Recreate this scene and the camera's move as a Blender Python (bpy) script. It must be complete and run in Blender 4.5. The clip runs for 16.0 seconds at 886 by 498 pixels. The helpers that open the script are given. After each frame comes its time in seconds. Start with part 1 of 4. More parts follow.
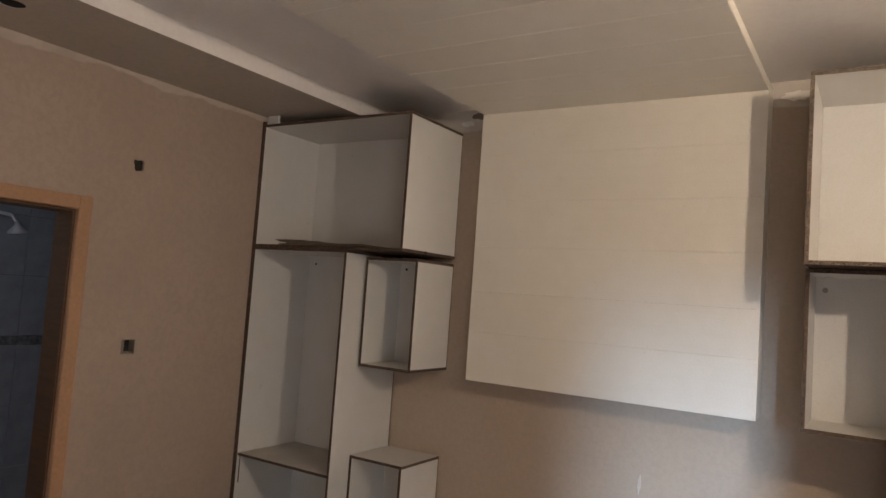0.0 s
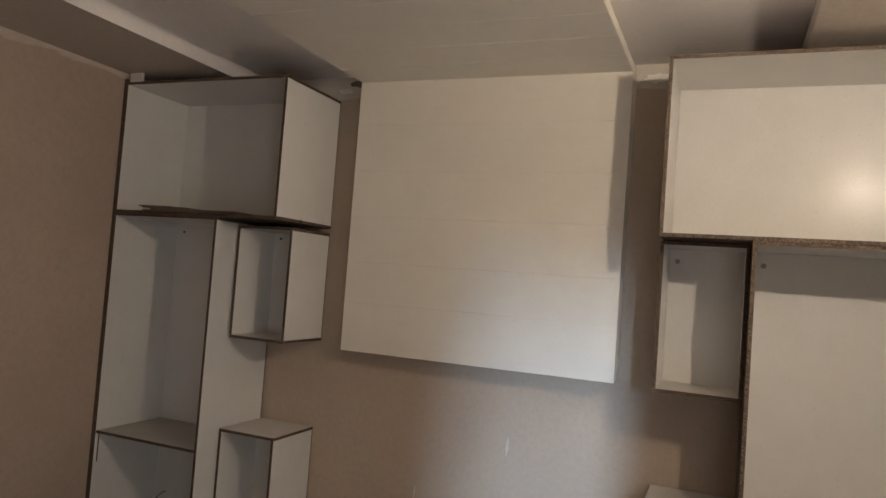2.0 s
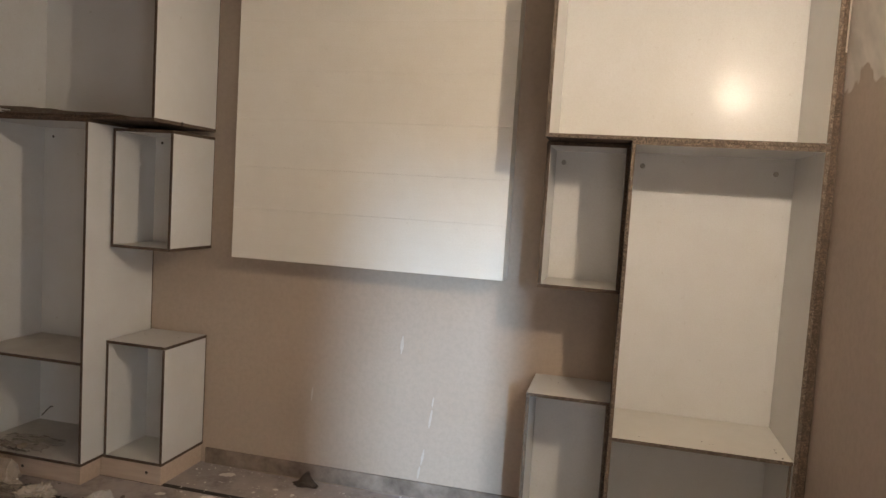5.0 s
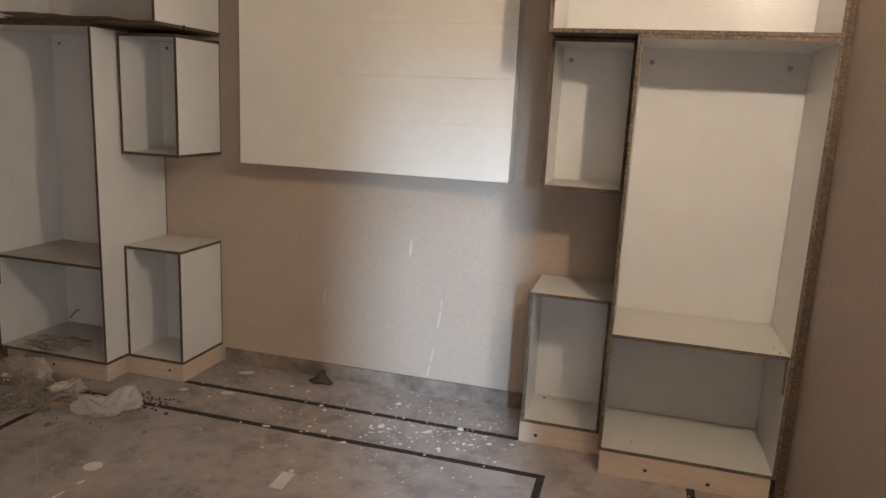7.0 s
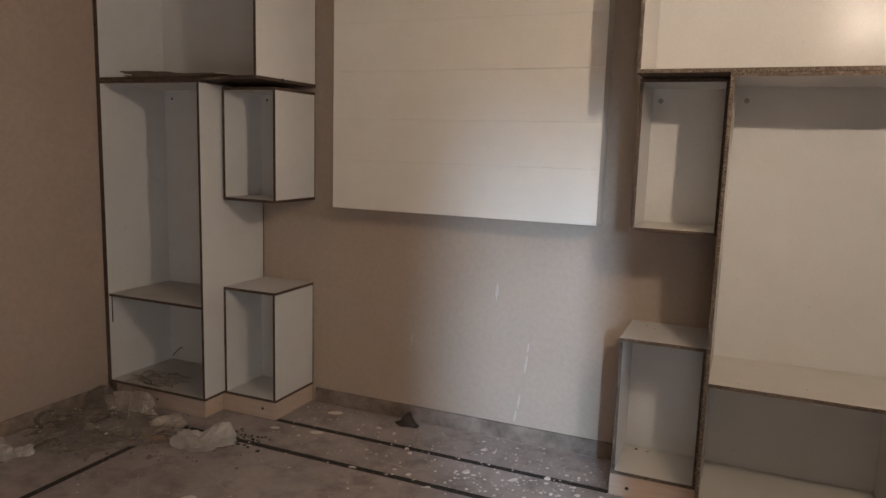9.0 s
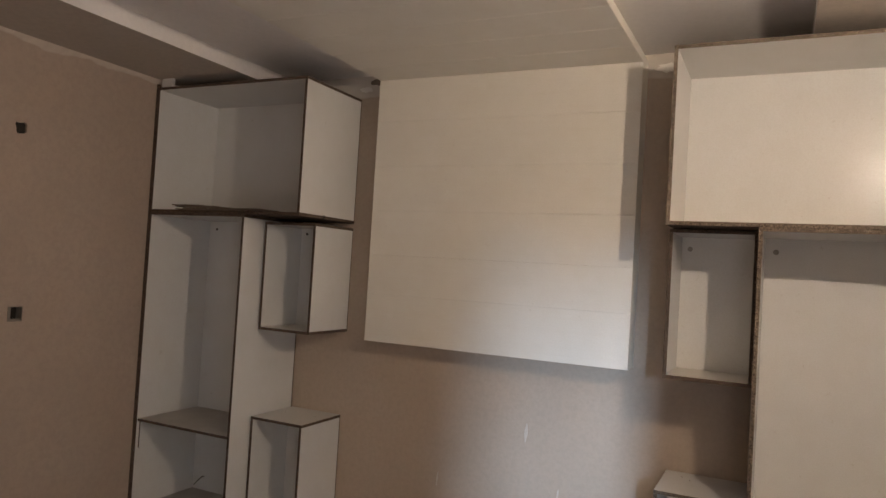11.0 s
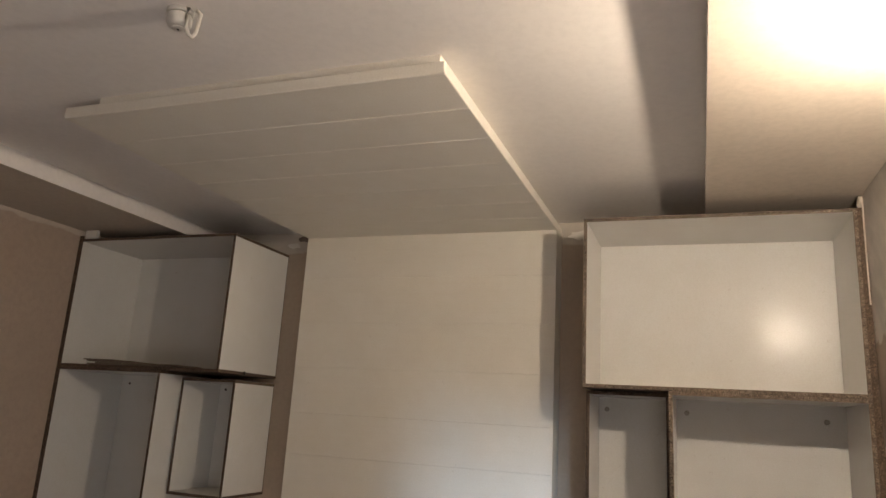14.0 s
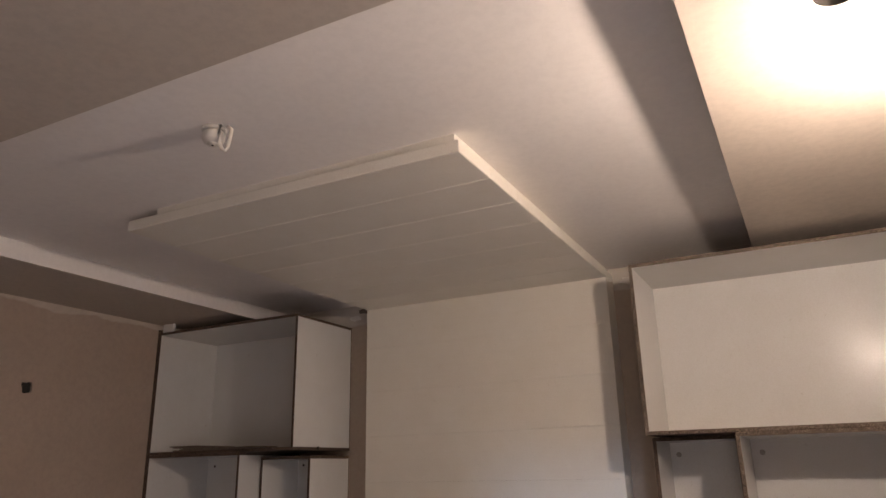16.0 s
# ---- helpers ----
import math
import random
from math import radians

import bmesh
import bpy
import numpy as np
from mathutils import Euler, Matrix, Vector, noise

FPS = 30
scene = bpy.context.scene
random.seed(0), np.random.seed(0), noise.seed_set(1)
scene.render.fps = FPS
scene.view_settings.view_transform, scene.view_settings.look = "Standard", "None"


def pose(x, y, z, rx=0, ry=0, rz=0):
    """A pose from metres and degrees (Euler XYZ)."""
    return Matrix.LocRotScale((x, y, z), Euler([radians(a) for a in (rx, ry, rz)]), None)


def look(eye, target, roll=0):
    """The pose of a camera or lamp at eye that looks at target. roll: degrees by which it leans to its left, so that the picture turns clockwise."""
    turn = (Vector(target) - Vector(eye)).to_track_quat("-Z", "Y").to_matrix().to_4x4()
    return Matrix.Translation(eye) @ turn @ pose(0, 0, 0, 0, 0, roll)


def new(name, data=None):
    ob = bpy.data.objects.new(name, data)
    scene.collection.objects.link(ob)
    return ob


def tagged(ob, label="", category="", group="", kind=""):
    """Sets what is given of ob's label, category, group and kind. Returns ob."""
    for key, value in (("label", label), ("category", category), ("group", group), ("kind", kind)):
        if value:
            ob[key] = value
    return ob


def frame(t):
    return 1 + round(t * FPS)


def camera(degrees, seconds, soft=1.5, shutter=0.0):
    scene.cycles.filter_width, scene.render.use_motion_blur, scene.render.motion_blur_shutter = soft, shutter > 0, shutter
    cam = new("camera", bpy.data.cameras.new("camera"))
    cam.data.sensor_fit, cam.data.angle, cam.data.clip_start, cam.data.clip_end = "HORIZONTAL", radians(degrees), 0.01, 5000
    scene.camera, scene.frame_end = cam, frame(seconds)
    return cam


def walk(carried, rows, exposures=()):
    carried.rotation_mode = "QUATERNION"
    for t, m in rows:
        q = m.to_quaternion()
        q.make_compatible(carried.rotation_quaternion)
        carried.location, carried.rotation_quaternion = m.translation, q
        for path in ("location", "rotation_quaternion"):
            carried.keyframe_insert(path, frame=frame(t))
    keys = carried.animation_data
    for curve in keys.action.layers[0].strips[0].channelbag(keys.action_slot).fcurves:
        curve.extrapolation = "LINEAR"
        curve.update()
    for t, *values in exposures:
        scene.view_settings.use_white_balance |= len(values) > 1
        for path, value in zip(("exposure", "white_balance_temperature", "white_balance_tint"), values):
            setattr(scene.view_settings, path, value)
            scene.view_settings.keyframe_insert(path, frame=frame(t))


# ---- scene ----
cam = camera(64.7, 16.0)
PATH = [
    (0, (3.535, -3.652, 1.723), (2.473, -1.963, 1.857), 4.1),
    (0.5, (3.535, -3.636, 1.722), (2.521, -1.916, 1.841), 4.1),
    (1, (3.545, -3.628, 1.714), (2.608, -1.864, 1.831), 4.2),
    (1.5, (3.554, -3.627, 1.711), (2.709, -1.817, 1.807), 4.3),
    (2, (3.557, -3.637, 1.702), (2.799, -1.788, 1.787), 4.3),
    (2.5, (3.565, -3.634, 1.696), (2.916, -1.743, 1.765), 4.3),
    (3, (3.571, -3.63, 1.707), (3.006, -1.712, 1.763), 4.5),
    (3.5, (3.574, -3.632, 1.702), (3.077, -1.695, 1.74), 4.3),
    (4, (3.571, -3.625, 1.691), (3.113, -1.678, 1.681), 3.9),
    (6.5, (3.694, -3.634, 1.634), (3.185, -1.734, 1.272), 3.0),
    (7, (3.706, -3.627, 1.626), (3.185, -1.738, 1.224), 2.8),
    (7.5, (3.703, -3.635, 1.636), (3.081, -1.779, 1.225), 2.6),
    (8, (3.707, -3.633, 1.63), (2.98, -1.814, 1.228), 1.9),
    (8.5, (3.714, -3.636, 1.617), (2.949, -1.823, 1.258), 1.9),
    (9, (3.731, -3.616, 1.627), (2.953, -1.796, 1.336), 1.7),
    (9.5, (3.739, -3.625, 1.649), (2.932, -1.804, 1.465), 2.1),
    (12, (3.724, -3.698, 1.73), (2.832, -1.917, 1.907), 4.4),
    (12.5, (3.728, -3.711, 1.743), (2.824, -1.944, 1.988), 4.8),
    (13, (3.732, -3.729, 1.754), (2.808, -1.985, 2.079), 4.5),
    (13.5, (3.756, -3.732, 1.773), (2.948, -1.949, 2.183), 3.9),
    (14, (3.773, -3.742, 1.788), (3.09, -1.921, 2.253), 3.4),
    (14.5, (3.764, -3.751, 1.8), (3.234, -1.884, 2.286), 2.1),
    (15, (3.777, -3.765, 1.803), (3.378, -1.87, 2.304), 0.3),
    (15.5, (3.829, -3.781, 1.824), (3.285, -1.944, 2.399), -2.3),
    (16, (3.94, -3.783, 1.83), (3.075, -2.082, 2.43), -1.3),
]

EXPOSURES = [(0.0, 0.17, 7070, 14), (1.5, -0.03, 6970, 13), (2.5, 0.05, 6970, 11), (4.0, 0.39, 6970, 11), (6.5, 0.46, 7020, 12), (7.5, 0.35, 7020, 13), (8.0, 0.19, 7020, 13), (9.0, 0.00, 6970, 15), (9.5, 0.05, 7020, 15), (12.0, 0.05, 7070, 14),
             (13.0, 0.15, 7020, 10), (13.5, 0.25, 7020, 10), (14.0, 0.01, 7020, 11), (14.5, -0.21, 6970, 16), (15.0, -0.63, 6920, 20), (15.5, -0.51, 6920, 21), (16.0, -0.27, 6870, 21)]
walk(cam, [(t, look(eye, target, roll)) for t, eye, target, roll in PATH], EXPOSURES)

# ---------------------------------------------------------------- plan
XL, XR = 0.165, 4.440           # left and right wall faces
YF = -5.60                      # wall behind the camera
ZS, ZC = 2.785, 2.873            # border soffit, recessed ceiling
SL, SR, SB = 0.82, 3.813, -2.70  # edges of the ceiling recess
DT, DS = 0.56, 0.395            # depth of tall and small cabinets
ZB, ZM, ZT = 0.109, 1.949, 2.728  # cabinet base, underside of top cabinets, top
TH = 0.0165                      # board thickness
LAMP = (4.382, -2.168, 2.555)

# ---------------------------------------------------------------- world and lights
world = bpy.data.worlds.new("world")
scene.world = world
world.use_nodes = True
wn = world.node_tree.nodes
sky = wn.new("ShaderNodeTexSky")
sky.sky_type = "NISHITA"
sky.sun_disc = False
sky.sun_elevation, sky.sun_rotation = radians(35), radians(200)
world.node_tree.links.new(sky.outputs[0], wn["Background"].inputs["Color"])
wn["Background"].inputs["Strength"].default_value = 0.08


def area(name, eye, target, w, h, watts, color):
    d = bpy.data.lights.new(name, "AREA")
    d.shape, d.size, d.size_y, d.energy, d.color = "RECTANGLE", w, h, watts, color
    ob = new(name, d)
    ob.matrix_world = look(eye, target)
    return ob


BULB = 2200.0
# daylight of a high window in the hall, that falls through the wide doorway in the right wall
hall = area("hall_daylight", (6.22, -8.50, 2.50), (2.65, 0.0, 0.75), 0.38, 1.35, 880.0, (0.45, 0.685, 1.0))
hall.data.shape = "ELLIPSE"
# cool fill added for the bathroom; no window is seen or built there
area("bathroom_fill", (-0.35, -3.15, 2.1), (-0.9, -1.4, 1.2), 0.5, 0.4, 3.4, (0.62, 0.78, 1.0))
# added fill at the unseen doorway, tilted up to lighten ceiling and left side
area("doorway_fill", (XR + 0.01, -4.48, 0.97), (XR - 2.6, -2.5, 3.2), 1.5, 1.4, 15.0, (0.97, 0.90, 0.90))


# ---------------------------------------------------------------- materials
def material(name, color, rough=0.5, metal=0.0, spec=0.5):
    m = bpy.data.materials.new(name)
    m.use_nodes = True
    b = m.node_tree.nodes["Principled BSDF"]
    b.inputs["Base Color"].default_value = (*color, 1)
    b.inputs["Roughness"].default_value = rough
    b.inputs["Metallic"].default_value = metal
    b.inputs["Specular IOR Level"].default_value = spec
    return m


def nodes(m):
    return m.node_tree.nodes, m.node_tree.links, m.node_tree.nodes["Principled BSDF"]


def coords(m, scale=(1, 1, 1), kind="Object"):
    n, l, b = nodes(m)
    tc = n.new("ShaderNodeTexCoord")
    mp = n.new("ShaderNodeMapping")
    mp.inputs["Scale"].default_value = scale
    l.new(tc.outputs[kind], mp.inputs["Vector"])
    return mp.outputs["Vector"]


def noise_tex(m, vec, scale, detail=4, rough=0.55):
    n, l, b = nodes(m)
    t = n.new("ShaderNodeTexNoise")
    t.inputs["Scale"].default_value, t.inputs["Detail"].default_value, t.inputs["Roughness"].default_value = scale, detail, rough
    l.new(vec, t.inputs["Vector"])
    return t.outputs["Fac"]


def ramp(m, fac, stops):
    n, l, b = nodes(m)
    r = n.new("ShaderNodeValToRGB")
    e = r.color_ramp.elements
    while len(e) < len(stops):
        e.new(0.5)
    for k, (p, c) in zip(e, stops):
        k.position = p
        k.color = (*c, 1) if len(c) == 3 else c
    l.new(fac, r.inputs["Fac"])
    return r.outputs["Color"]


def mix(m, fac, a, b_, blend="MIX"):
    n, l, b = nodes(m)
    x = n.new("ShaderNodeMix")
    x.data_type, x.blend_type = "RGBA", blend
    for sock, v in ((x.inputs["Factor"], fac), (x.inputs["A"], a), (x.inputs["B"], b_)):
        if isinstance(v, (int, float)):
            sock.default_value = v
        elif isinstance(v, tuple):
            sock.default_value = (*v, 1)
        else:
            l.new(v, sock)
    return x.outputs["Result"]


def bump(m, height, strength=0.2, distance=0.002):
    n, l, b = nodes(m)
    u = n.new("ShaderNodeBump")
    u.inputs["Strength"].default_value, u.inputs["Distance"].default_value = strength, distance
    l.new(height, u.inputs["Height"])
    l.new(u.outputs["Normal"], b.inputs["Normal"])


def to(m, sock, value):
    n, l, b = nodes(m)
    l.new(value, b.inputs[sock])


def grey(a, b):
    return [(0.0, (a, a, a)), (1.0, (b, b, b))]


def plaster(name, base, blotch, rough=0.75, patch=None, patch_z=None, wobble=0.45, grain=0.42):
    """Painted plaster: roller grain, faint blotches, and where given a band of bare filler above a ragged line."""
    m = material(name, base, rough, spec=0.35)
    v = coords(m)
    big = noise_tex(m, v, 1.7, 5, 0.6)
    col = mix(m, ramp(m, big, [(0.35, (0, 0, 0)), (0.7, (1, 1, 1))]), base, blotch)
    col = mix(m, ramp(m, noise_tex(m, v, 34, 5, 0.7), [(0.42, (0, 0, 0)), (0.62, (grain, grain, grain))]), col, tuple(c * 0.80 for c in base))
    if patch:
        n, l, b = nodes(m)
        sep = n.new("ShaderNodeSeparateXYZ")
        l.new(v, sep.inputs[0])
        wob = n.new("ShaderNodeMath")
        wob.operation = "MULTIPLY_ADD"
        l.new(noise_tex(m, v, 3.2, 3, 0.6), wob.inputs[0])
        wob.inputs[1].default_value, wob.inputs[2].default_value = -wobble, wobble / 2
        add = n.new("ShaderNodeMath")
        l.new(sep.outputs["Z"], add.inputs[0])
        l.new(wob.outputs[0], add.inputs[1])
        mask = n.new("ShaderNodeMapRange")
        mask.inputs["From Min"].default_value, mask.inputs["From Max"].default_value = patch_z - 0.006, patch_z + 0.006
        l.new(add.outputs[0], mask.inputs["Value"])
        strokes = coords(m, (1, 1.0, 0.42))
        strokes.node.vector_type = "TEXTURE"
        strokes.node.inputs["Rotation"].default_value = (0.7, 0, 0)
        streak = ramp(m, noise_tex(m, strokes, 3.4, 6, 0.55), [(0.36, tuple(c * 0.78 for c in patch)), (0.62, patch)])
        col = mix(m, mask.outputs["Result"], col, streak)
    to(m, "Base Color", col)
    bump(m, noise_tex(m, v, 90, 4, 0.6), 0.16, 0.0012)
    return m


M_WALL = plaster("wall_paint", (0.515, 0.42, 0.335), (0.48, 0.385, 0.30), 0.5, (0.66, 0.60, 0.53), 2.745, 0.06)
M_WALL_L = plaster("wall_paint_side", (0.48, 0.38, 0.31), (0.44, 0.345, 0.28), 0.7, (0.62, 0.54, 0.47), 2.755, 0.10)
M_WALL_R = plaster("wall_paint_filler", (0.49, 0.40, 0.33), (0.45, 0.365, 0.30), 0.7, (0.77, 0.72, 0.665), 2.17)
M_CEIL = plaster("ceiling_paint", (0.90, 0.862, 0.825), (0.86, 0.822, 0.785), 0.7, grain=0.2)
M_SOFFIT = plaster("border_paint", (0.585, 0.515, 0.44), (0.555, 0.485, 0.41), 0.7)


def laminate(name, c, rough, dusty=0.0, spec=0.4, fibre=False):
    """Melamine-faced board: an even sheet with a fine orange-peel skin; dusty: grey-brown building dust lying on it."""
    m = material(name, c, rough, spec=spec)
    v = coords(m)
    smudge = noise_tex(m, v, 5.5, 6, 0.65)
    col = mix(m, ramp(m, smudge, [(0.35, (0, 0, 0)), (0.72, (1, 1, 1))]), c, tuple(x * k for x, k in zip(c, (0.955, 0.945, 0.93))))
    spots = noise_tex(m, v, 26, 4, 0.7)
    col = mix(m, ramp(m, spots, [(0.66, (0, 0, 0)), (0.76, (0.36, 0.36, 0.36))]), col, (0.42, 0.36, 0.29))
    if dusty:
        film_ = ramp(m, noise_tex(m, v, 7, 5, 0.6), [(0.2, (dusty, dusty, dusty)), (0.75, (dusty * 0.55, dusty * 0.55, dusty * 0.55))])
        col = mix(m, film_, col, (0.27, 0.225, 0.18))
    grit = noise_tex(m, v, 150, 3, 0.7)
    col = mix(m, ramp(m, grit, [(0.42, (0, 0, 0)), (0.66, (0.22, 0.22, 0.22))]), col, tuple(x * k for x, k in zip(c, (0.74, 0.71, 0.66))))
    if fibre:
        runs = noise_tex(m, coords(m, (1.1, 40, 40)), 2.0, 4, 0.65)
        col = mix(m, ramp(m, runs, [(0.46, (0, 0, 0)), (0.72, (0.09, 0.09, 0.09))]), col, tuple(x * k for x, k in zip(c, (0.80, 0.76, 0.68))))
    to(m, "Base Color", col)
    to(m, "Roughness", ramp(m, smudge, grey(rough * 0.85, rough * 1.15)))
    bump(m, noise_tex(m, v, 9, 2), 0.02, 0.0006)
    return m


M_LAM_DUSTY = laminate("dusty_laminate", (0.74, 0.735, 0.71), 0.55, 0.62)
M_LAM_SHELF = laminate("shelf_laminate", (0.76, 0.745, 0.70), 0.42, 0.25)
M_LAM = laminate("white_laminate", (0.74, 0.732, 0.712), 0.235, spec=0.17)
M_PANEL = laminate("panel_laminate", (0.86, 0.82, 0.735), 0.42, fibre=True)


def chip(name, dark, light):
    m = material(name, dark, 0.85, spec=0.2)
    v = coords(m)
    n, l, b = nodes(m)
    vo = n.new("ShaderNodeTexVoronoi")
    vo.inputs["Scale"].default_value = 230
    l.new(v, vo.inputs["Vector"])
    grain = ramp(m, vo.outputs["Color"], [(0.15, dark), (0.6, tuple((a + b_) / 2 for a, b_ in zip(dark, light))), (0.95, light)])
    to(m, "Base Color", mix(m, ramp(m, noise_tex(m, v, 45, 3), [(0.4, (0, 0, 0)), (0.7, (0.6, 0.6, 0.6))]), grain, dark))
    bump(m, vo.outputs["Distance"], 0.5, 0.001)
    return m


M_CHIP = chip("chipboard_edge", (0.07, 0.053, 0.041), (0.31, 0.245, 0.185))
M_CHIP_DARK = chip("chipboard_edge_dark", (0.06, 0.043, 0.032), (0.20, 0.14, 0.10))


def pine(name, a, b_):
    m = material(name, a, 0.6, spec=0.3)
    v = coords(m, (2.0, 25, 25))
    g = noise_tex(m, v, 2.2, 5, 0.6)
    to(m, "Base Color", mix(m, ramp(m, g, [(0.3, (0, 0, 0)), (0.7, (1, 1, 1))]), a, b_))
    bump(m, g, 0.1, 0.001)
    return m


M_PINE = pine("pine_batten", (0.66, 0.53, 0.425), (0.57, 0.44, 0.34))
M_FRAME_DARK = pine("door_frame_dark_wood", (0.14, 0.075, 0.042), (0.10, 0.055, 0.03))
M_FRAME = pine("door_frame_wood", (0.50, 0.30, 0.18), (0.43, 0.25, 0.145))


def floor_stone():
    """Worn stone chips in cement, with drifts of dust, dark damp marks and scratches."""
    m = material("floor_stone", (0.2, 0.18, 0.16), 0.45)
    v = coords(m)
    n, l, b = nodes(m)
    cloud = noise_tex(m, v, 3.5, 7, 0.68)
    fine = noise_tex(m, v, 38, 5, 0.7)
    dust = noise_tex(m, v, 1.6, 6, 0.7)
    damp = noise_tex(m, v, 5.5, 6, 0.72)
    col = ramp(m, cloud, [(0.25, (0.235, 0.203, 0.190)), (0.5, (0.375, 0.328, 0.308)), (0.8, (0.49, 0.437, 0.415))])
    col = mix(m, ramp(m, fine, [(0.5, (0, 0, 0)), (0.8, (0.5, 0.5, 0.5))]), col, (0.47, 0.41, 0.38))
    col = mix(m, ramp(m, damp, [(0.49, (0, 0, 0)), (0.63, (0.6, 0.6, 0.6))]), col, (0.145, 0.122, 0.110))
    col = mix(m, ramp(m, dust, [(0.48, (0, 0, 0)), (0.72, (0.55, 0.55, 0.55))]), col, (0.53, 0.465, 0.43))
    for turn, scale in ((0.6, (1.2, 26, 1)), (-0.9, (1.6, 30, 1))):
        mp = n.new("ShaderNodeMapping")
        mp.inputs["Rotation"].default_value = (0, 0, turn)
        mp.inputs["Scale"].default_value = scale
        l.new(v, mp.inputs["Vector"])
        col = mix(m, ramp(m, noise_tex(m, mp.outputs["Vector"], 2.0, 3, 0.6), [(0.68, (0, 0, 0)), (0.74, (0.4, 0.4, 0.4))]), col, (0.44, 0.40, 0.36))
    speck = n.new("ShaderNodeTexVoronoi")
    speck.inputs["Scale"].default_value = 42
    l.new(v, speck.inputs["Vector"])
    col = mix(m, ramp(m, speck.outputs["Distance"], [(0.06, (0.7, 0.7, 0.7)), (0.11, (0, 0, 0))]), col, (0.45, 0.41, 0.36))
    to(m, "Base Color", col)
    to(m, "Roughness", ramp(m, cloud, grey(0.36, 0.66)))
    bump(m, fine, 0.2, 0.001)
    return m


M_FLOOR = floor_stone()
M_STRIP = material("black_inlay", (0.018, 0.016, 0.015), 0.6, spec=0.25)
to(M_STRIP, "Base Color", ramp(M_STRIP, noise_tex(M_STRIP, coords(M_STRIP), 30, 5, 0.7), [(0.42, (0.02, 0.017, 0.015)), (0.6, (0.045, 0.037, 0.031)), (0.8, (0.16, 0.135, 0.115))]))


def mottled(name, a, b_, rough=0.5, scale=6.0, spec=0.5, metal=0.0):
    m = material(name, a, rough, metal, spec)
    v = coords(m)
    g = noise_tex(m, v, scale, 6, 0.65)
    to(m, "Base Color", mix(m, ramp(m, g, [(0.3, (0, 0, 0)), (0.7, (1, 1, 1))]), a, b_))
    bump(m, noise_tex(m, v, scale * 12, 3), 0.12, 0.001)
    return m


M_SKIRT = mottled("skirting_stone", (0.12, 0.09, 0.07), (0.37, 0.30, 0.245), 0.75, 5.5, spec=0.2)
M_MORTAR = mottled("old_mortar", (0.40, 0.335, 0.28), (0.28, 0.23, 0.19), 0.9, 30, spec=0.2)
M_TILE = mottled("bathroom_tile", (0.20, 0.215, 0.25), (0.33, 0.35, 0.39), 0.3, 5)
M_BORDER = mottled("bathroom_border", (0.05, 0.05, 0.055), (0.25, 0.25, 0.26), 0.3, 40)
M_GROUT = mottled("grout", (0.12, 0.12, 0.13), (0.16, 0.16, 0.17), 0.8, 30)
M_PLASTIC = mottled("white_plastic", (0.72, 0.69, 0.64), (0.62, 0.58, 0.52), 0.4, 25)
M_CHROME = mottled("worn_chrome", (0.88, 0.88, 0.9), (0.75, 0.75, 0.77), 0.34, 20, metal=0.8)
M_STEEL = mottled("galvanised_box", (0.34, 0.31, 0.27), (0.24, 0.21, 0.18), 0.6, 30, metal=0.6)
# near-black: shade of holes and gaps put into colour, and the spray face
M_DARK = mottled("dark_cavity", (0.03, 0.026, 0.022), (0.055, 0.048, 0.04), 0.9, 20, spec=0.1)
M_PAPER = mottled("white_card", (0.74, 0.72, 0.68), (0.63, 0.60, 0.55), 0.8, 12)
M_FLAKE = mottled("plaster_flake", (0.84, 0.81, 0.76), (0.74, 0.70, 0.64), 0.9, 30)
M_STREAK = mottled("pale_streak", (0.64, 0.585, 0.52), (0.54, 0.475, 0.41), 0.8, 40)
M_DUST = mottled("floor_dust", (0.50, 0.44, 0.405), (0.40, 0.35, 0.32), 0.9, 60)
M_RAG = mottled("dirty_brown_scrap", (0.035, 0.027, 0.022), (0.10, 0.078, 0.062), 0.9, 25)
M_CAP = mottled("grey_screw_cap", (0.40, 0.375, 0.335), (0.30, 0.27, 0.235), 0.6, 40)
M_GRIT = mottled("grey_rubble", (0.12, 0.10, 0.085), (0.25, 0.22, 0.19), 0.9, 40)
M_OFFCUT = chip("fibreboard_offcut", (0.13, 0.10, 0.075), (0.25, 0.20, 0.155))
M_BAG_DULL = mottled("dusty_plastic_bag", (0.54, 0.47, 0.39), (0.36, 0.31, 0.26), 0.35, 12)
M_CARD = mottled("brown_cardboard", (0.33, 0.22, 0.15), (0.24, 0.16, 0.11), 0.8, 20)
M_BAG = mottled("white_plastic_bag", (0.50, 0.465, 0.42), (0.38, 0.35, 0.31), 0.35, 14)


def film():
    m = material("clear_plastic_film", (0.37, 0.31, 0.25), 0.2)
    n, l, b = nodes(m)
    v = coords(m)
    b.inputs["Alpha"].default_value = 0.4
    to(m, "Alpha", ramp(m, noise_tex(m, v, 6, 2, 0.5), [(0.3, (0.12, 0.12, 0.12)), (0.7, (0.66, 0.66, 0.66))]))
    return m


M_FILM = film()
M_BULB = material("glowing_bulb", (1, 1, 1), 0.4)
_, _, _b = nodes(M_BULB)
_b.inputs["Emission Color"].default_value = (1.0, 0.872, 0.73, 1)
_b.inputs["Emission Strength"].default_value = BULB


# ---------------------------------------------------------------- builders
def origin_of(ob):
    p = Vector((0, 0, 0))
    while ob is not None:
        p = p + ob.location
        ob = ob.parent
    return p


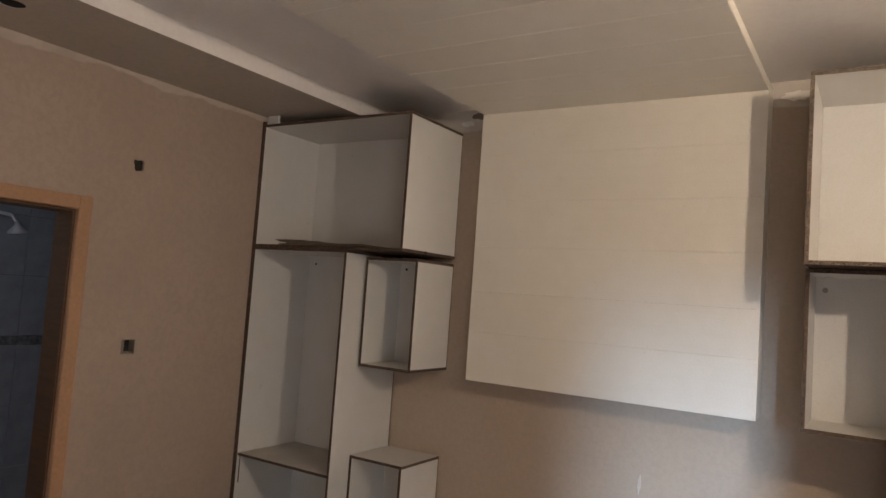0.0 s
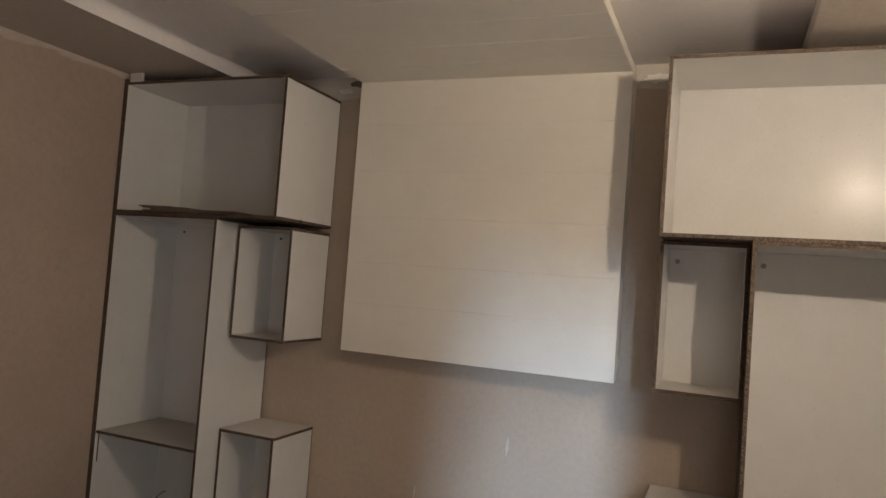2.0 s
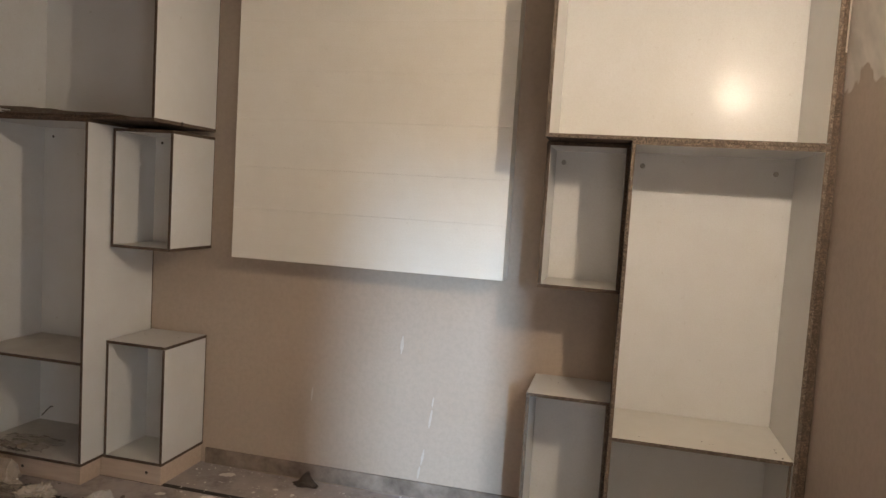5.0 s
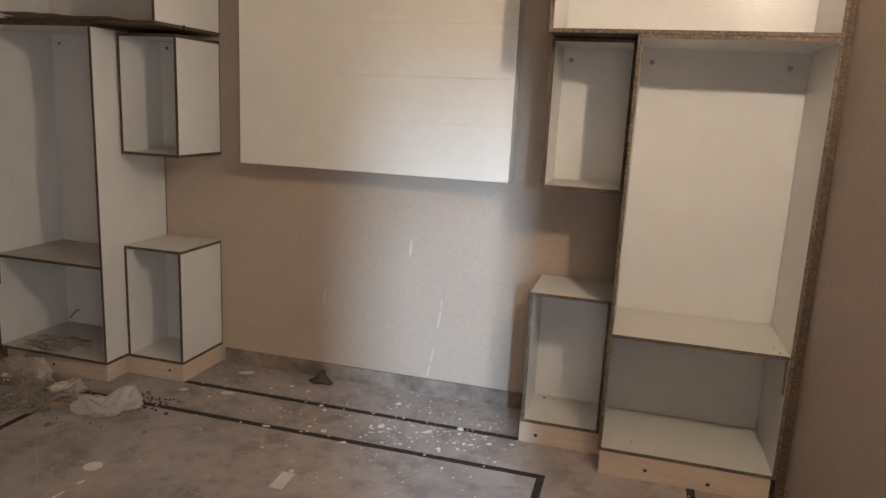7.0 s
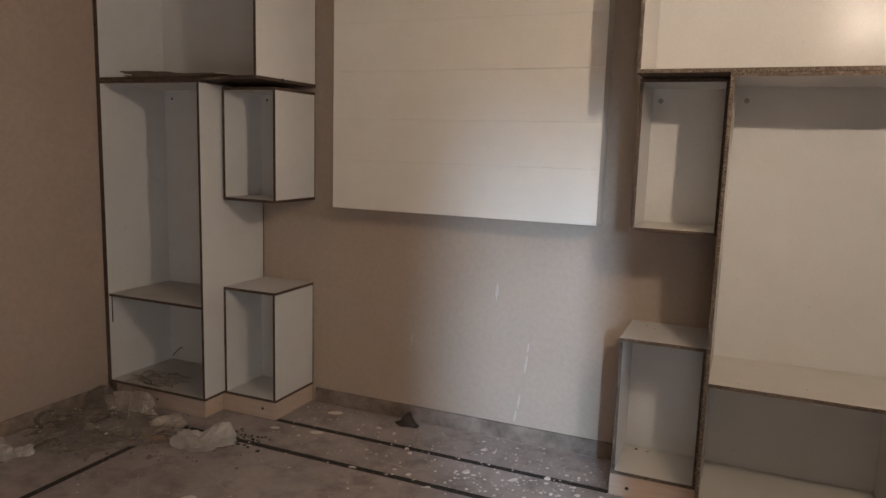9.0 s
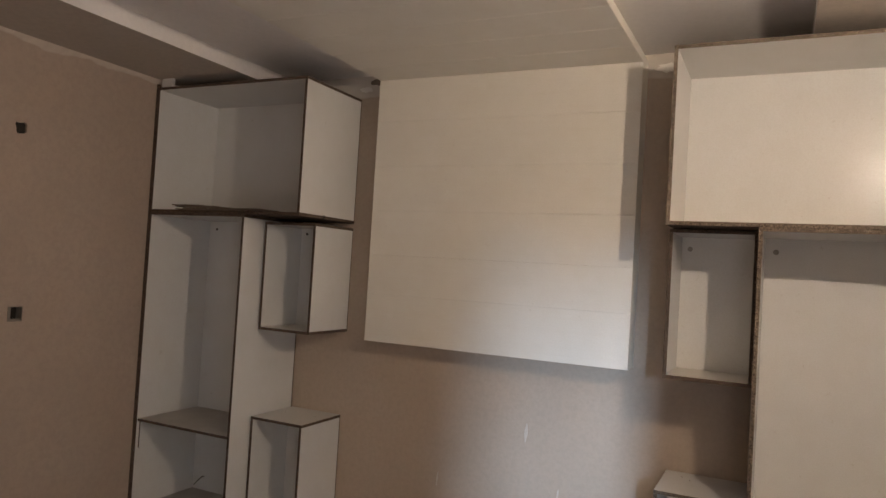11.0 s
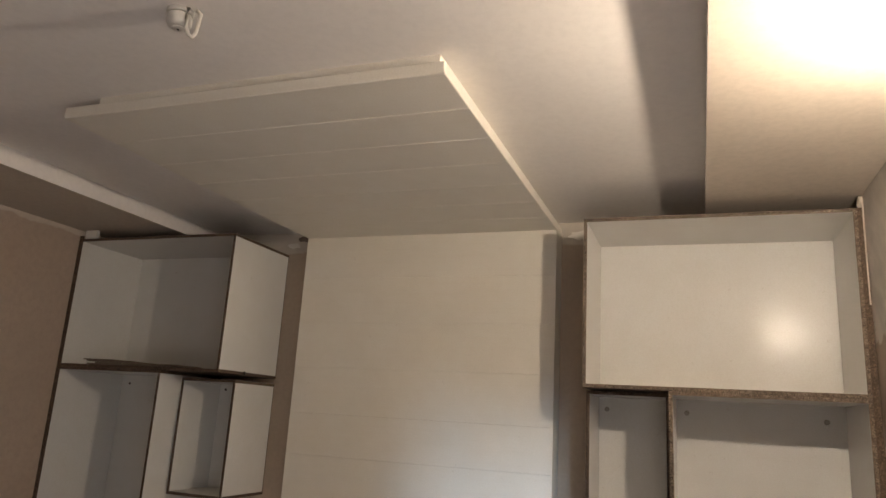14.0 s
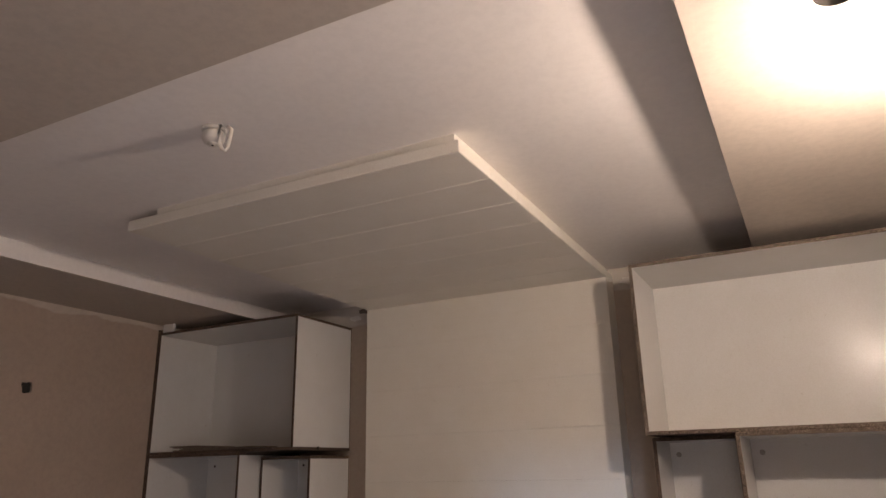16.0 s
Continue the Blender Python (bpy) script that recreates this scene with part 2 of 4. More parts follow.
def mesh_of(name, bm, mats):
    me = bpy.data.meshes.new(name)
    bmesh.ops.recalc_face_normals(bm, faces=bm.faces[:])
    bm.to_mesh(me)
    bm.free()
    for m in mats if isinstance(mats, (list, tuple)) else [mats]:
        me.materials.append(m)
    return me


def part(name, bm, mats, parent, label=""):
    """One mesh under a thing, drawn in world coordinates."""
    bmesh.ops.translate(bm, verts=bm.verts[:], vec=-origin_of(parent))
    ob = new(name, mesh_of(name, bm, mats))
    ob.parent = parent
    if label:
        ob["label"] = label
    return ob


def solid(name, bm, mats, label="", category="", kind="", group="", at=None):
    """A top-level thing of one mesh, drawn in world coordinates, with its origin at its base."""
    if at is None:
        lo = Vector([min(v.co[i] for v in bm.verts) for i in range(3)])
        hi = Vector([max(v.co[i] for v in bm.verts) for i in range(3)])
        at = Vector(((lo.x + hi.x) / 2, (lo.y + hi.y) / 2, lo.z))
    at = Vector(at)
    bmesh.ops.translate(bm, verts=bm.verts[:], vec=-at)
    ob = new(name, mesh_of(name, bm, mats))
    ob.location = at
    return tagged(ob, label, category, group, kind)


def thing(name, at, label, category, group="", kind=""):
    ob = new(name)
    ob.empty_display_size = 0.05
    ob.location = at
    return tagged(ob, label, category, group, kind)


def box(bm, x0, x1, y0, y1, z0, z1, bevel=0.0, mat=0):
    r = bmesh.ops.create_cube(bm, size=1.0)
    vs = r["verts"]
    for v in vs:
        v.co = Vector(((x0 + x1) / 2 + v.co.x * (x1 - x0), (y0 + y1) / 2 + v.co.y * (y1 - y0), (z0 + z1) / 2 + v.co.z * (z1 - z0)))
    fs = {f for v in vs for f in v.link_faces}
    for f in fs:
        f.material_index = mat
    if bevel:
        es = list({e for v in vs for e in v.link_edges})
        bmesh.ops.bevel(bm, geom=es, offset=bevel, segments=1, affect="EDGES", profile=0.5)
    return bm


def cube(*a, **k):
    return box(bmesh.new(), *a, **k)


DIRS = {"-y": (0, -1, 0), "+y": (0, 1, 0), "-x": (-1, 0, 0), "+x": (1, 0, 0), "-z": (0, 0, -1), "+z": (0, 0, 1)}


def board(name, parent, x0, x1, y0, y1, z0, z1, raw=("-y",), mats=None, label=""):
    """A laminated chipboard panel; its raw sides show the chips."""
    bm = cube(x0, x1, y0, y1, z0, z1, bevel=0.0009)
    bmesh.ops.recalc_face_normals(bm, faces=bm.faces[:])
    for f in bm.faces:
        hit = [d for d in raw if f.normal.dot(Vector(DIRS[d])) > 0.6]
        # raw faces off the front take a darker chip, shade put into colour
        f.material_index = 0 if not hit else 1 if "-y" in hit else 2
    return part(name, bm, [*(mats or [M_LAM, M_CHIP]), M_CHIP_DARK], parent, label)


def lathe(bm, profile, at, axis=(0, 0, 1), seg=24, mat=0, caps="both"):
    """A turned body from (radius, height) pairs."""
    q = Vector((0, 0, 1)).rotation_difference(Vector(axis)).to_matrix()
    rings = []
    for r, h in profile:
        rings.append([bm.verts.new(Vector(at) + q @ Vector((r * math.cos(2 * math.pi * i / seg), r * math.sin(2 * math.pi * i / seg), h))) for i in range(seg)])
    for a, b_ in zip(rings, rings[1:]):
        for i in range(seg):
            f = bm.faces.new((a[i], a[(i + 1) % seg], b_[(i + 1) % seg], b_[i]))
            f.smooth, f.material_index = True, mat
    for ring in ((rings[0], rings[-1]) if caps == "both" else (rings[-1],)):
        bm.faces.new(ring).material_index = mat
    return bm


def tube(bm, points, radius, seg=12):
    pts = [Vector(p) for p in points]
    rings = []
    for i, p in enumerate(pts):
        d = (pts[min(i + 1, len(pts) - 1)] - pts[max(i - 1, 0)]).normalized()
        q = Vector((0, 0, 1)).rotation_difference(d).to_matrix()
        rings.append([bm.verts.new(p + q @ Vector((radius * math.cos(2 * math.pi * k / seg), radius * math.sin(2 * math.pi * k / seg), 0))) for k in range(seg)])
    for a, b_ in zip(rings, rings[1:]):
        for k in range(seg):
            bm.faces.new((a[k], a[(k + 1) % seg], b_[(k + 1) % seg], b_[k])).smooth = True
    bm.faces.new(rings[0]), bm.faces.new(rings[-1])
    return bm


def slab_with_holes(u0, u1, v0, v1, w0, w1, place, rects=(), rounds=()):
    """A slab in the u, v plane from w0 (its face) to w1, with rectangular and round openings through it; place() maps u, v, w to the world."""
    vs = {v0, v1}
    for a, b_, c, d in rects:
        vs |= {c, d}
    for a, c, r in rounds:
        vs |= {c - 1.5 * r, c + 1.5 * r}
    vs = sorted(x for x in vs if v0 <= x <= v1)
    bm = bmesh.new()
    cache = {}

    def vert(u, v, w):
        key = (round(u, 5), round(v, 5), round(w, 5))
        if key not in cache:
            cache[key] = bm.verts.new(place(u, v, w))
        return cache[key]

    def quad(*p):
        bm.faces.new([vert(*q) for q in p])

    def worn(r, t):
        """Small holes are roughly knocked out."""
        return r * (1 + 0.15 * math.cos(4 * t + 2.6) + 0.07 * math.sin(3 * t)) if r < 0.04 else r

    for c, d in zip(vs, vs[1:]):
        m = (c + d) / 2
        row_rects = [h for h in rects if h[2] < m < h[3]]
        row_rounds = [h for h in rounds if abs(h[1] - m) < 1.4 * h[2]]
        us = sorted({u0, u1} | {x for h in row_rects for x in h[:2]} | {x for h in row_rounds for x in (h[0] - 1.5 * h[2], h[0] + 1.5 * h[2])})
        for a, b_ in zip(us, us[1:]):
            mu = (a + b_) / 2
            if any(h[0] < mu < h[1] for h in row_rects):
                continue
            hole = next((h for h in row_rounds if abs(mu - h[0]) < 1e-6), None)
            for w in (w0, w1):
                if hole is None:
                    quad((a, c, w), (b_, c, w), (b_, d, w), (a, d, w))
                    continue
                n, outer, ring = 24, [], []
                for k in range(n):
                    t = 2 * math.pi * (k + 0.5) / n
                    cu, cv = math.cos(t), math.sin(t)
                    rr = worn(hole[2], t)
                    ring.append(vert(hole[0] + rr * cu, hole[1] + rr * cv, w))
                    f = (b_ - a) / 2 / max(abs(cu), abs(cv))
                    outer.append(vert(hole[0] + f * cu, hole[1] + f * cv, w))
                for k in range(n):
                    bm.faces.new((outer[k], outer[(k + 1) % n], ring[(k + 1) % n], ring[k]))
                for k in range(4):
                    t = math.pi / 4 + k * math.pi / 2
                    lo = int(t / (2 * math.pi) * n - 0.5)
                    bm.faces.new((outer[lo % n], vert(b_ if math.cos(t) > 0 else a, d if math.sin(t) > 0 else c, w), outer[(lo + 1) % n]))
    for u, v, r in rounds:
        ts = [2 * math.pi * (k + 0.5) / 24 for k in range(24)]
        p = [(u + worn(r, t) * math.cos(t), v + worn(r, t) * math.sin(t)) for t in ts]
        for k in range(24):
            q = p[(k + 1) % 24]
            quad((*p[k], w0), (*q, w0), (*q, w1), (*p[k], w1))
    for a, b_, c, d in [*rects, (u0, u1, v0, v1)]:
        loop_ = [(a, c), (b_, c), (b_, d), (a, d)]
        for p, q in zip(loop_, loop_[1:] + loop_[:1]):
            quad((*p, w0), (*q, w0), (*q, w1), (*p, w1))
    return bm


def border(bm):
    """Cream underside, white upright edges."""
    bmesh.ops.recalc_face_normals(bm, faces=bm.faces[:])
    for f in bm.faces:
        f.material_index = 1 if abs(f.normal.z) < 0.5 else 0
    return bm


def crumple(name, at, size, mats, seed, n=26, height=0.08, folds=1.0, turn=0.0, thickness=0.0015):
    """A crumpled sheet lying on the floor."""
    bm = bmesh.new()
    rnd = random.Random(seed)
    off = Vector((rnd.uniform(0, 50), rnd.uniform(0, 50), 0))
    grid = []
    for i in range(n + 1):
        row = []
        for j in range(n + 1):
            u, v = i / n * 2 - 1, j / n * 2 - 1
            p = Vector((u, v, 0))
            r = 1 + 0.35 * noise.noise(off + Vector((u * 1.3, v * 1.3, 5)))
            ridge = 1 - min(1.0, 3.0 * abs(noise.noise(off + p * 1.5 * folds)))
            crease = 1 - min(1.0, 3.0 * abs(noise.noise(off + p * 3.4 * folds + Vector((7, 3, 1)))))
            dome = max(0.0, 1 - (u * u + v * v) * 0.6)
            z = height * (0.10 + 0.42 * dome * (0.7 + noise.noise(off + p * 1.1)) + 0.36 * ridge ** 2 * dome + 0.14 * crease ** 2)
            sx = u * r + 0.16 * noise.noise(off + Vector((u * 4, v * 4, 9)))
            sy = v * r + 0.16 * noise.noise(off + Vector((u * 4, v * 4, 19)))
            c, s = math.cos(turn), math.sin(turn)
            x, y = sx * size[0] / 2, sy * size[1] / 2
            row.append(bm.verts.new((at[0] + c * x - s * y, at[1] + s * x + c * y, at[2] + max(z, 0.002))))
        grid.append(row)
    for i in range(n):
        for j in range(n):
            bm.faces.new((grid[i][j], grid[i + 1][j], grid[i + 1][j + 1], grid[i][j + 1])).smooth = True
    lo = min(v.co.z for v in bm.verts)
    bmesh.ops.translate(bm, verts=bm.verts[:], vec=(0, 0, at[2] + 0.001 - lo))
    return bm


# ---------------------------------------------------------------- the room
WT = 0.2
floor = solid("floor", cube(XL - 2.2, 7.4, -9.4, 0.2, -0.1, 0.0), M_FLOOR, "worn grey stone floor with dust and paint spots", "floor", "structure", at=(0, 0, 0))
solid("wall_back", cube(XL - WT, XR + WT, 0.0, WT, 0.0, ZC), M_WALL, "taupe painted plaster wall behind the cabinets", "wall", "structure", at=(0, 0, 0))
DOOR = (-2.50, -1.70, 0.0, 2.025)
OUTLET = (-1.392, -1.314, 1.298, 1.376)
HOLE = (-1.393, 2.302, 0.032)
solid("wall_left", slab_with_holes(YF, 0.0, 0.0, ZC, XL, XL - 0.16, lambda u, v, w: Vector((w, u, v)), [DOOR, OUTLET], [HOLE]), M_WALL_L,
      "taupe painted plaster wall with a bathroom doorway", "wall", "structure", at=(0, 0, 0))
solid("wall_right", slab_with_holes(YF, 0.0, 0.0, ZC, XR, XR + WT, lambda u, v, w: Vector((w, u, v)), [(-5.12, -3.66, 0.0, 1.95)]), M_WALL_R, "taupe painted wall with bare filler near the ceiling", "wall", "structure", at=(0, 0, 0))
solid("wall_front", cube(XL - WT, XR + WT, YF - 0.15, YF, 0.0, ZC), M_WALL,
      "taupe painted plaster wall", "wall", "structure", at=(0, 0, 0))
# hall behind the doorway in the right wall
EX0, EX1, EY0 = XL - 2.2, 7.4, -9.4
for x0, x1, y0, y1 in ((EX1 - 0.15, EX1, EY0, -3.2), (XR - 0.6, EX1 - 0.15, EY0, EY0 + 0.15), (XR + WT, EX1 - 0.15, -3.2, -3.05), (XR - 0.75, XR - 0.6, EY0, YF - 0.15)):
    solid("hall_wall", cube(x0, x1, y0, y1, 0.0, ZC), M_WALL, "plain plaster hall wall", "wall", "structure", at=(0, 0, 0))

flat = lambda u, v, w: Vector((u, v, w))
HOLES = [(0.505, -2.262, 0.05), (4.13, -2.262, 0.05)]
ceil = solid("ceiling", slab_with_holes(EX0, EX1, EY0, WT, ZC, ZC + 0.02, flat, rounds=HOLES), M_CEIL, "white painted ceiling with a shallow recess", "ceiling", "structure", at=(0, 0, 0))
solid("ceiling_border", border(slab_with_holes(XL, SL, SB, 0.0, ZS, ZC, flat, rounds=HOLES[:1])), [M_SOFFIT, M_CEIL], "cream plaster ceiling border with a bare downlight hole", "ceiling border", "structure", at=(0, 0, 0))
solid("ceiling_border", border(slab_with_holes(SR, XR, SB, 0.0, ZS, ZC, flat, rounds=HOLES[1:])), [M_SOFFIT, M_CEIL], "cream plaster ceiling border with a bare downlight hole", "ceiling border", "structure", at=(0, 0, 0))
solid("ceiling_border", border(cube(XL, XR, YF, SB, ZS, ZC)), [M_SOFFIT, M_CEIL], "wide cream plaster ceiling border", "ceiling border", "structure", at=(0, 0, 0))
# unseen dark box added over the ceiling boards so the holes look empty
solid("ceiling_void", cube(EX0, EX1, EY0, WT, ZC + 0.35, ZC + 0.4), M_DARK, "unseen dark slab added over the ceiling boards", "ceiling", "structure", at=(0, 0, 0))
for x0, x1, y0, y1 in ((EX0 - 0.05, EX0, EY0, WT), (EX1, EX1 + 0.05, EY0, WT), (EX0, EX1, EY0 - 0.05, EY0), (EX0, EX1, WT, WT + 0.05)):
    solid("void_wall", cube(x0, x1, y0, y1, ZC, ZC + 0.4), M_DARK, "unseen dark wall added above the ceiling boards", "wall", "structure", at=(0, 0, 0))
# dark linings put the holes' shade into colour
for hx, hy, hr in HOLES:
    bm = lathe(bmesh.new(), [(hr - 0.0005, ZS + 0.002), (hr - 0.0005, ZC + 0.2)], (hx, hy, 0), seg=24, caps="end")
    solid("downlight_lining", bm, M_DARK, "dark lining that shades an open downlight hole", "downlight hole", "structure")

# bathroom behind the doorway
BX, BY0, BY1 = -1.30, -3.3, -0.62
solid("bathroom_wall", cube(BX - 0.12, BX - 0.012, BY0, BY1, 0.0, 2.86), M_GROUT, "grout bed of the tiled bathroom wall", "wall", "structure", at=(0, 0, 0))
bw_end = solid("bathroom_wall", cube(BX, XL - 0.16, BY1 + 0.012, BY1 + 0.12, 0.0, 2.86), M_GROUT, "grout bed of the tiled bathroom wall", "wall", "structure", at=(0, 0, 0))
solid("bathroom_wall", cube(BX, XL - 0.16, BY0 - 0.12, BY0, 0.0, 2.86), M_TILE, "plain grey bathroom wall", "wall", "structure", at=(0, 0, 0))
bw = bpy.data.objects["bathroom_wall"]

# door frame of dark-jointed wood round the bathroom doorway
fr = thing("door_frame", (XL, -2.1, 0.0), "brown wooden door frame round the bathroom doorway", "door frame", kind="structure")
FY0, FY1, FZ = DOOR[0], DOOR[1], DOOR[3]
part("jamb", cube(XL - 0.17, XL + 0.014, FY1 - 0.002, FY1 + 0.066, 0.0, FZ + 0.066, bevel=0.004), M_FRAME, fr)
part("jamb", cube(XL - 0.17, XL + 0.014, FY0 - 0.066, FY0 + 0.002, 0.0, FZ + 0.066, bevel=0.004), M_FRAME, fr)
part("head", cube(XL - 0.17, XL + 0.0125, FY0, FY1, FZ - 0.002, FZ + 0.065, bevel=0.004), M_FRAME, fr)

part("rebate", cube(XL - 0.168, XL - 0.012, FY1 - 0.016, FY1 - 0.0025, 0.0, FZ - 0.003, bevel=0.002), M_FRAME_DARK, fr, "dark brown inner face of the frame")
part("rebate", cube(XL - 0.168, XL - 0.012, FY0 + 0.0025, FY0 + 0.016, 0.0, FZ - 0.003, bevel=0.002), M_FRAME_DARK, fr, "dark brown inner face of the frame")
part("rebate", cube(XL - 0.168, XL - 0.012, FY0 + 0.017, FY1 - 0.017, FZ - 0.016, FZ - 0.003, bevel=0.002), M_FRAME_DARK, fr, "dark brown inner face of the frame")

# skirting
solid("baseboard", cube(1.34, 3.27, -0.014, 0.0, 0.0, 0.092, bevel=0.003), M_SKIRT, "grey-brown stone skirting at the wall's foot", "skirting", "structure", at=(0, 0, 0))
solid("baseboard", cube(XL, XL + 0.012, -1.63, -0.60, 0.0, 0.092, bevel=0.003), M_SKIRT, "grey-brown stone skirting at the wall's foot", "skirting", "structure", at=(0, 0, 0))
solid("baseboard", cube(XR - 0.012, XR, -3.45, -0.60, 0.0, 0.092, bevel=0.003), M_SKIRT, "grey-brown stone skirting at the wall's foot", "skirting", "structure", at=(0, 0, 0))

# uneven mortar left at the skirting's foot
rnd = random.Random(77)
bm, x = bmesh.new(), 1.62
while x < 3.24:
    w, d, h = rnd.uniform(0.03, 0.13), rnd.uniform(0.003, 0.010), rnd.uniform(0.002, 0.006)
    box(bm, x, min(x + w, 3.245), -0.0145 - d, -0.0145, 0.0, h, bevel=0.0007)
    x += w + rnd.choice((0.0005, 0.004, 0.012, 0.03))
solid("trim", bm, M_MORTAR, "uneven pale mortar line at the skirting's foot", "mortar", "structure", at=(0, 0, 0))

# black inlay strips of the floor
SW = 0.018
for x0, x1, y0, y1 in ((0.42 - SW, 4.06 + SW, -0.37 - SW, -0.37 + SW), (0.86 - SW, 3.41 + SW, -0.70 - SW, -0.70 + SW),
                       (0.42 - SW, 0.42 + SW, -4.4, -0.37 - SW), (4.06 - SW, 4.06 + SW, -4.4, -0.37 - SW),
                       (0.86 - SW, 0.86 + SW, -4.0, -0.70 - SW), (3.41 - SW, 3.41 + SW, -4.0, -0.70 - SW)):
    part("inlay_strip", cube(x0, x1, y0, y1, -0.004, 0.0012), M_STRIP, floor, "black stone inlay strip")


# ---------------------------------------------------------------- cabinets
def screw(parent, x, y, z, r=0.0065, mat=None):
    part("screw_cap", lathe(bmesh.new(), [(r * 0.8, 0.0045), (r, 0.003), (r, 0.0)], (x, y, z), (0, -1, 0), 12), mat or M_RAG, parent, "screw head in the back panel")


def cabinet(name, x0, x1, z0, z1, depth, label, shelves=(), raw_side="", raw_under=False, raw_top=False, cleat=None, edge=None, back=0.06, screws=(), cap=0.0075, dust=None, group=""):
    """An open-fronted box of laminated board: two sides, top, bottom, back, shelves."""
    mats = [M_LAM, edge or M_CHIP]
    ob = thing(name, ((x0 + x1) / 2, -depth / 2, z0), label, "cabinet", group)
    y0, y1 = -depth, -0.004
    ys, zl, zh = y1 - 0.008, z0 + TH + 0.0004, z1 - TH - 0.0004
    board("side_panel", ob, x0, x0 + TH, y0, ys, zl, zh, ("-y", "-x") if raw_side == "-x" else ("-y",), mats)
    board("side_panel", ob, x1 - TH, x1, y0, ys, zl, zh, ("-y", "+x") if raw_side == "+x" else ("-y",), mats)
    # dark strips double as the shaded gap between side panels and wall
    part("rear_edge", cube(x0 + 0.001, x0 + TH, ys + 0.0004, y1, zl, zh), M_CHIP_DARK, ob, "dark raw rear edge that also stands for the shaded gap at the wall")
    part("rear_edge", cube(x1 - TH, x1 - 0.001, ys + 0.0004, y1, zl, zh), M_CHIP_DARK, ob, "dark raw rear edge that also stands for the shaded gap at the wall")
    flat_mats = [dust or M_LAM_SHELF, mats[1]]
    board("bottom_panel", ob, x0, x1, y0 + 0.0003, y1, z0, z0 + TH, ("-y", "-x", "+x", "-z") if raw_under else ("-y", "-x", "+x"), flat_mats)
    board("top_panel", ob, x0, x1, y0 + 0.0003, y1, z1 - TH, z1, ("-y", "-x", "+x", "+z") if raw_top else ("-y", "-x", "+x"), mats)
    board("back_panel", ob, x0 + TH, x1 - TH, -back, -back + 0.007, z0 + TH * 0.2, z1 - TH * 0.2, (), mats)
    for z in shelves:
        board("shelf", ob, x0 + TH + 0.0005, x1 - TH - 0.0005, y0 + 0.004, -back - 0.0005, z - TH, z, ("-y",), flat_mats)
    if cleat:
        cx0, cx1, cz0, cz1 = cleat
        board("cleat", ob, cx0, cx1, y0 + 0.02, -back - 0.02, cz0, cz1, ("-y",), mats, "shelf support cleat")
    for sx, sz in screws:
        screw(ob, sx, -back, sz, cap, M_CAP if cap > 0.01 else None)
    return ob


LX0, LXM, LX1 = 0.185, 0.945, 1.331
RX0, RXM, RX1 = 3.276, 3.640, 4.400
GAP = 0.0015
cabinet("top_cabinet", LX0, LX1, ZM + GAP, ZT, DT, "white laminate overhead cabinet with raw chipboard edges, doors missing", raw_under=True, raw_top=True, edge=M_CHIP_DARK, group="overhead cabinets")
cabinet("top_cabinet", RX0, RX1, ZM + GAP, ZT, DT, "white laminate overhead cabinet with raw chipboard edges, doors missing", raw_under=True, raw_top=True, back=0.075, group="overhead cabinets")
cabinet("wardrobe_cabinet", LX0, LXM - GAP, ZB, ZM, DT, "tall open white laminate wardrobe carcass beside the bathroom wall", (0.672,),
        cleat=(LX0 + TH + 0.0008, LX0 + TH + 0.010, 0.49, 0.652), edge=M_CHIP_DARK, dust=M_LAM_DUSTY, screws=((0.265, 1.88),), group="wardrobe cabinets")
cabinet("wardrobe_cabinet", RXM + GAP, RX1, ZB, ZM, DT, "tall open white laminate wardrobe carcass with dusty shelf", (0.668,),
        cleat=(RX1 - TH - 0.012, RX1 - TH - 0.0008, 0.49, 0.648), raw_side="-x", back=0.08, screws=((4.305, 1.862), (3.705, 1.872)), cap=0.0125, group="wardrobe cabinets")
cabinet("wall_box", 0.960, LX1 - 0.003, 1.281, ZM - 0.028, DS, "small open white wall box under the overhead cabinet", edge=M_CHIP_DARK, raw_under=True, screws=((1.02, 1.872),), group="small boxes")
cabinet("wall_box", RX0 - 0.006, RXM, 1.274, ZM - 0.004, DS, "small open white wall box fixed tight under the overhead cabinet", raw_under=True, edge=M_CHIP_DARK, screws=((3.325, 1.872),), cap=0.0125, group="small boxes")
cabinet("base_box", LXM + 0.004, LX1 - 0.013, ZB, 0.767, DS, "small open white base box on a pine plinth", edge=M_CHIP_DARK, group="small boxes")
cabinet("base_box", RX0 - 0.019, RXM, ZB, 0.774, DS, "small open white base box on a pine plinth", group="small boxes")
# dark disc for the shaded bore in the overhead cabinet's lower edge
part("dowel_hole", lathe(bmesh.new(), [(0.011, 0.0), (0.011, 0.002), (0.009, 0.003)], (LX1, -0.33, ZM + GAP + 0.011), (1, 0, 0), 14), M_DARK, bpy.data.objects["top_cabinet"], "dark disc for a bored hole in the edge")


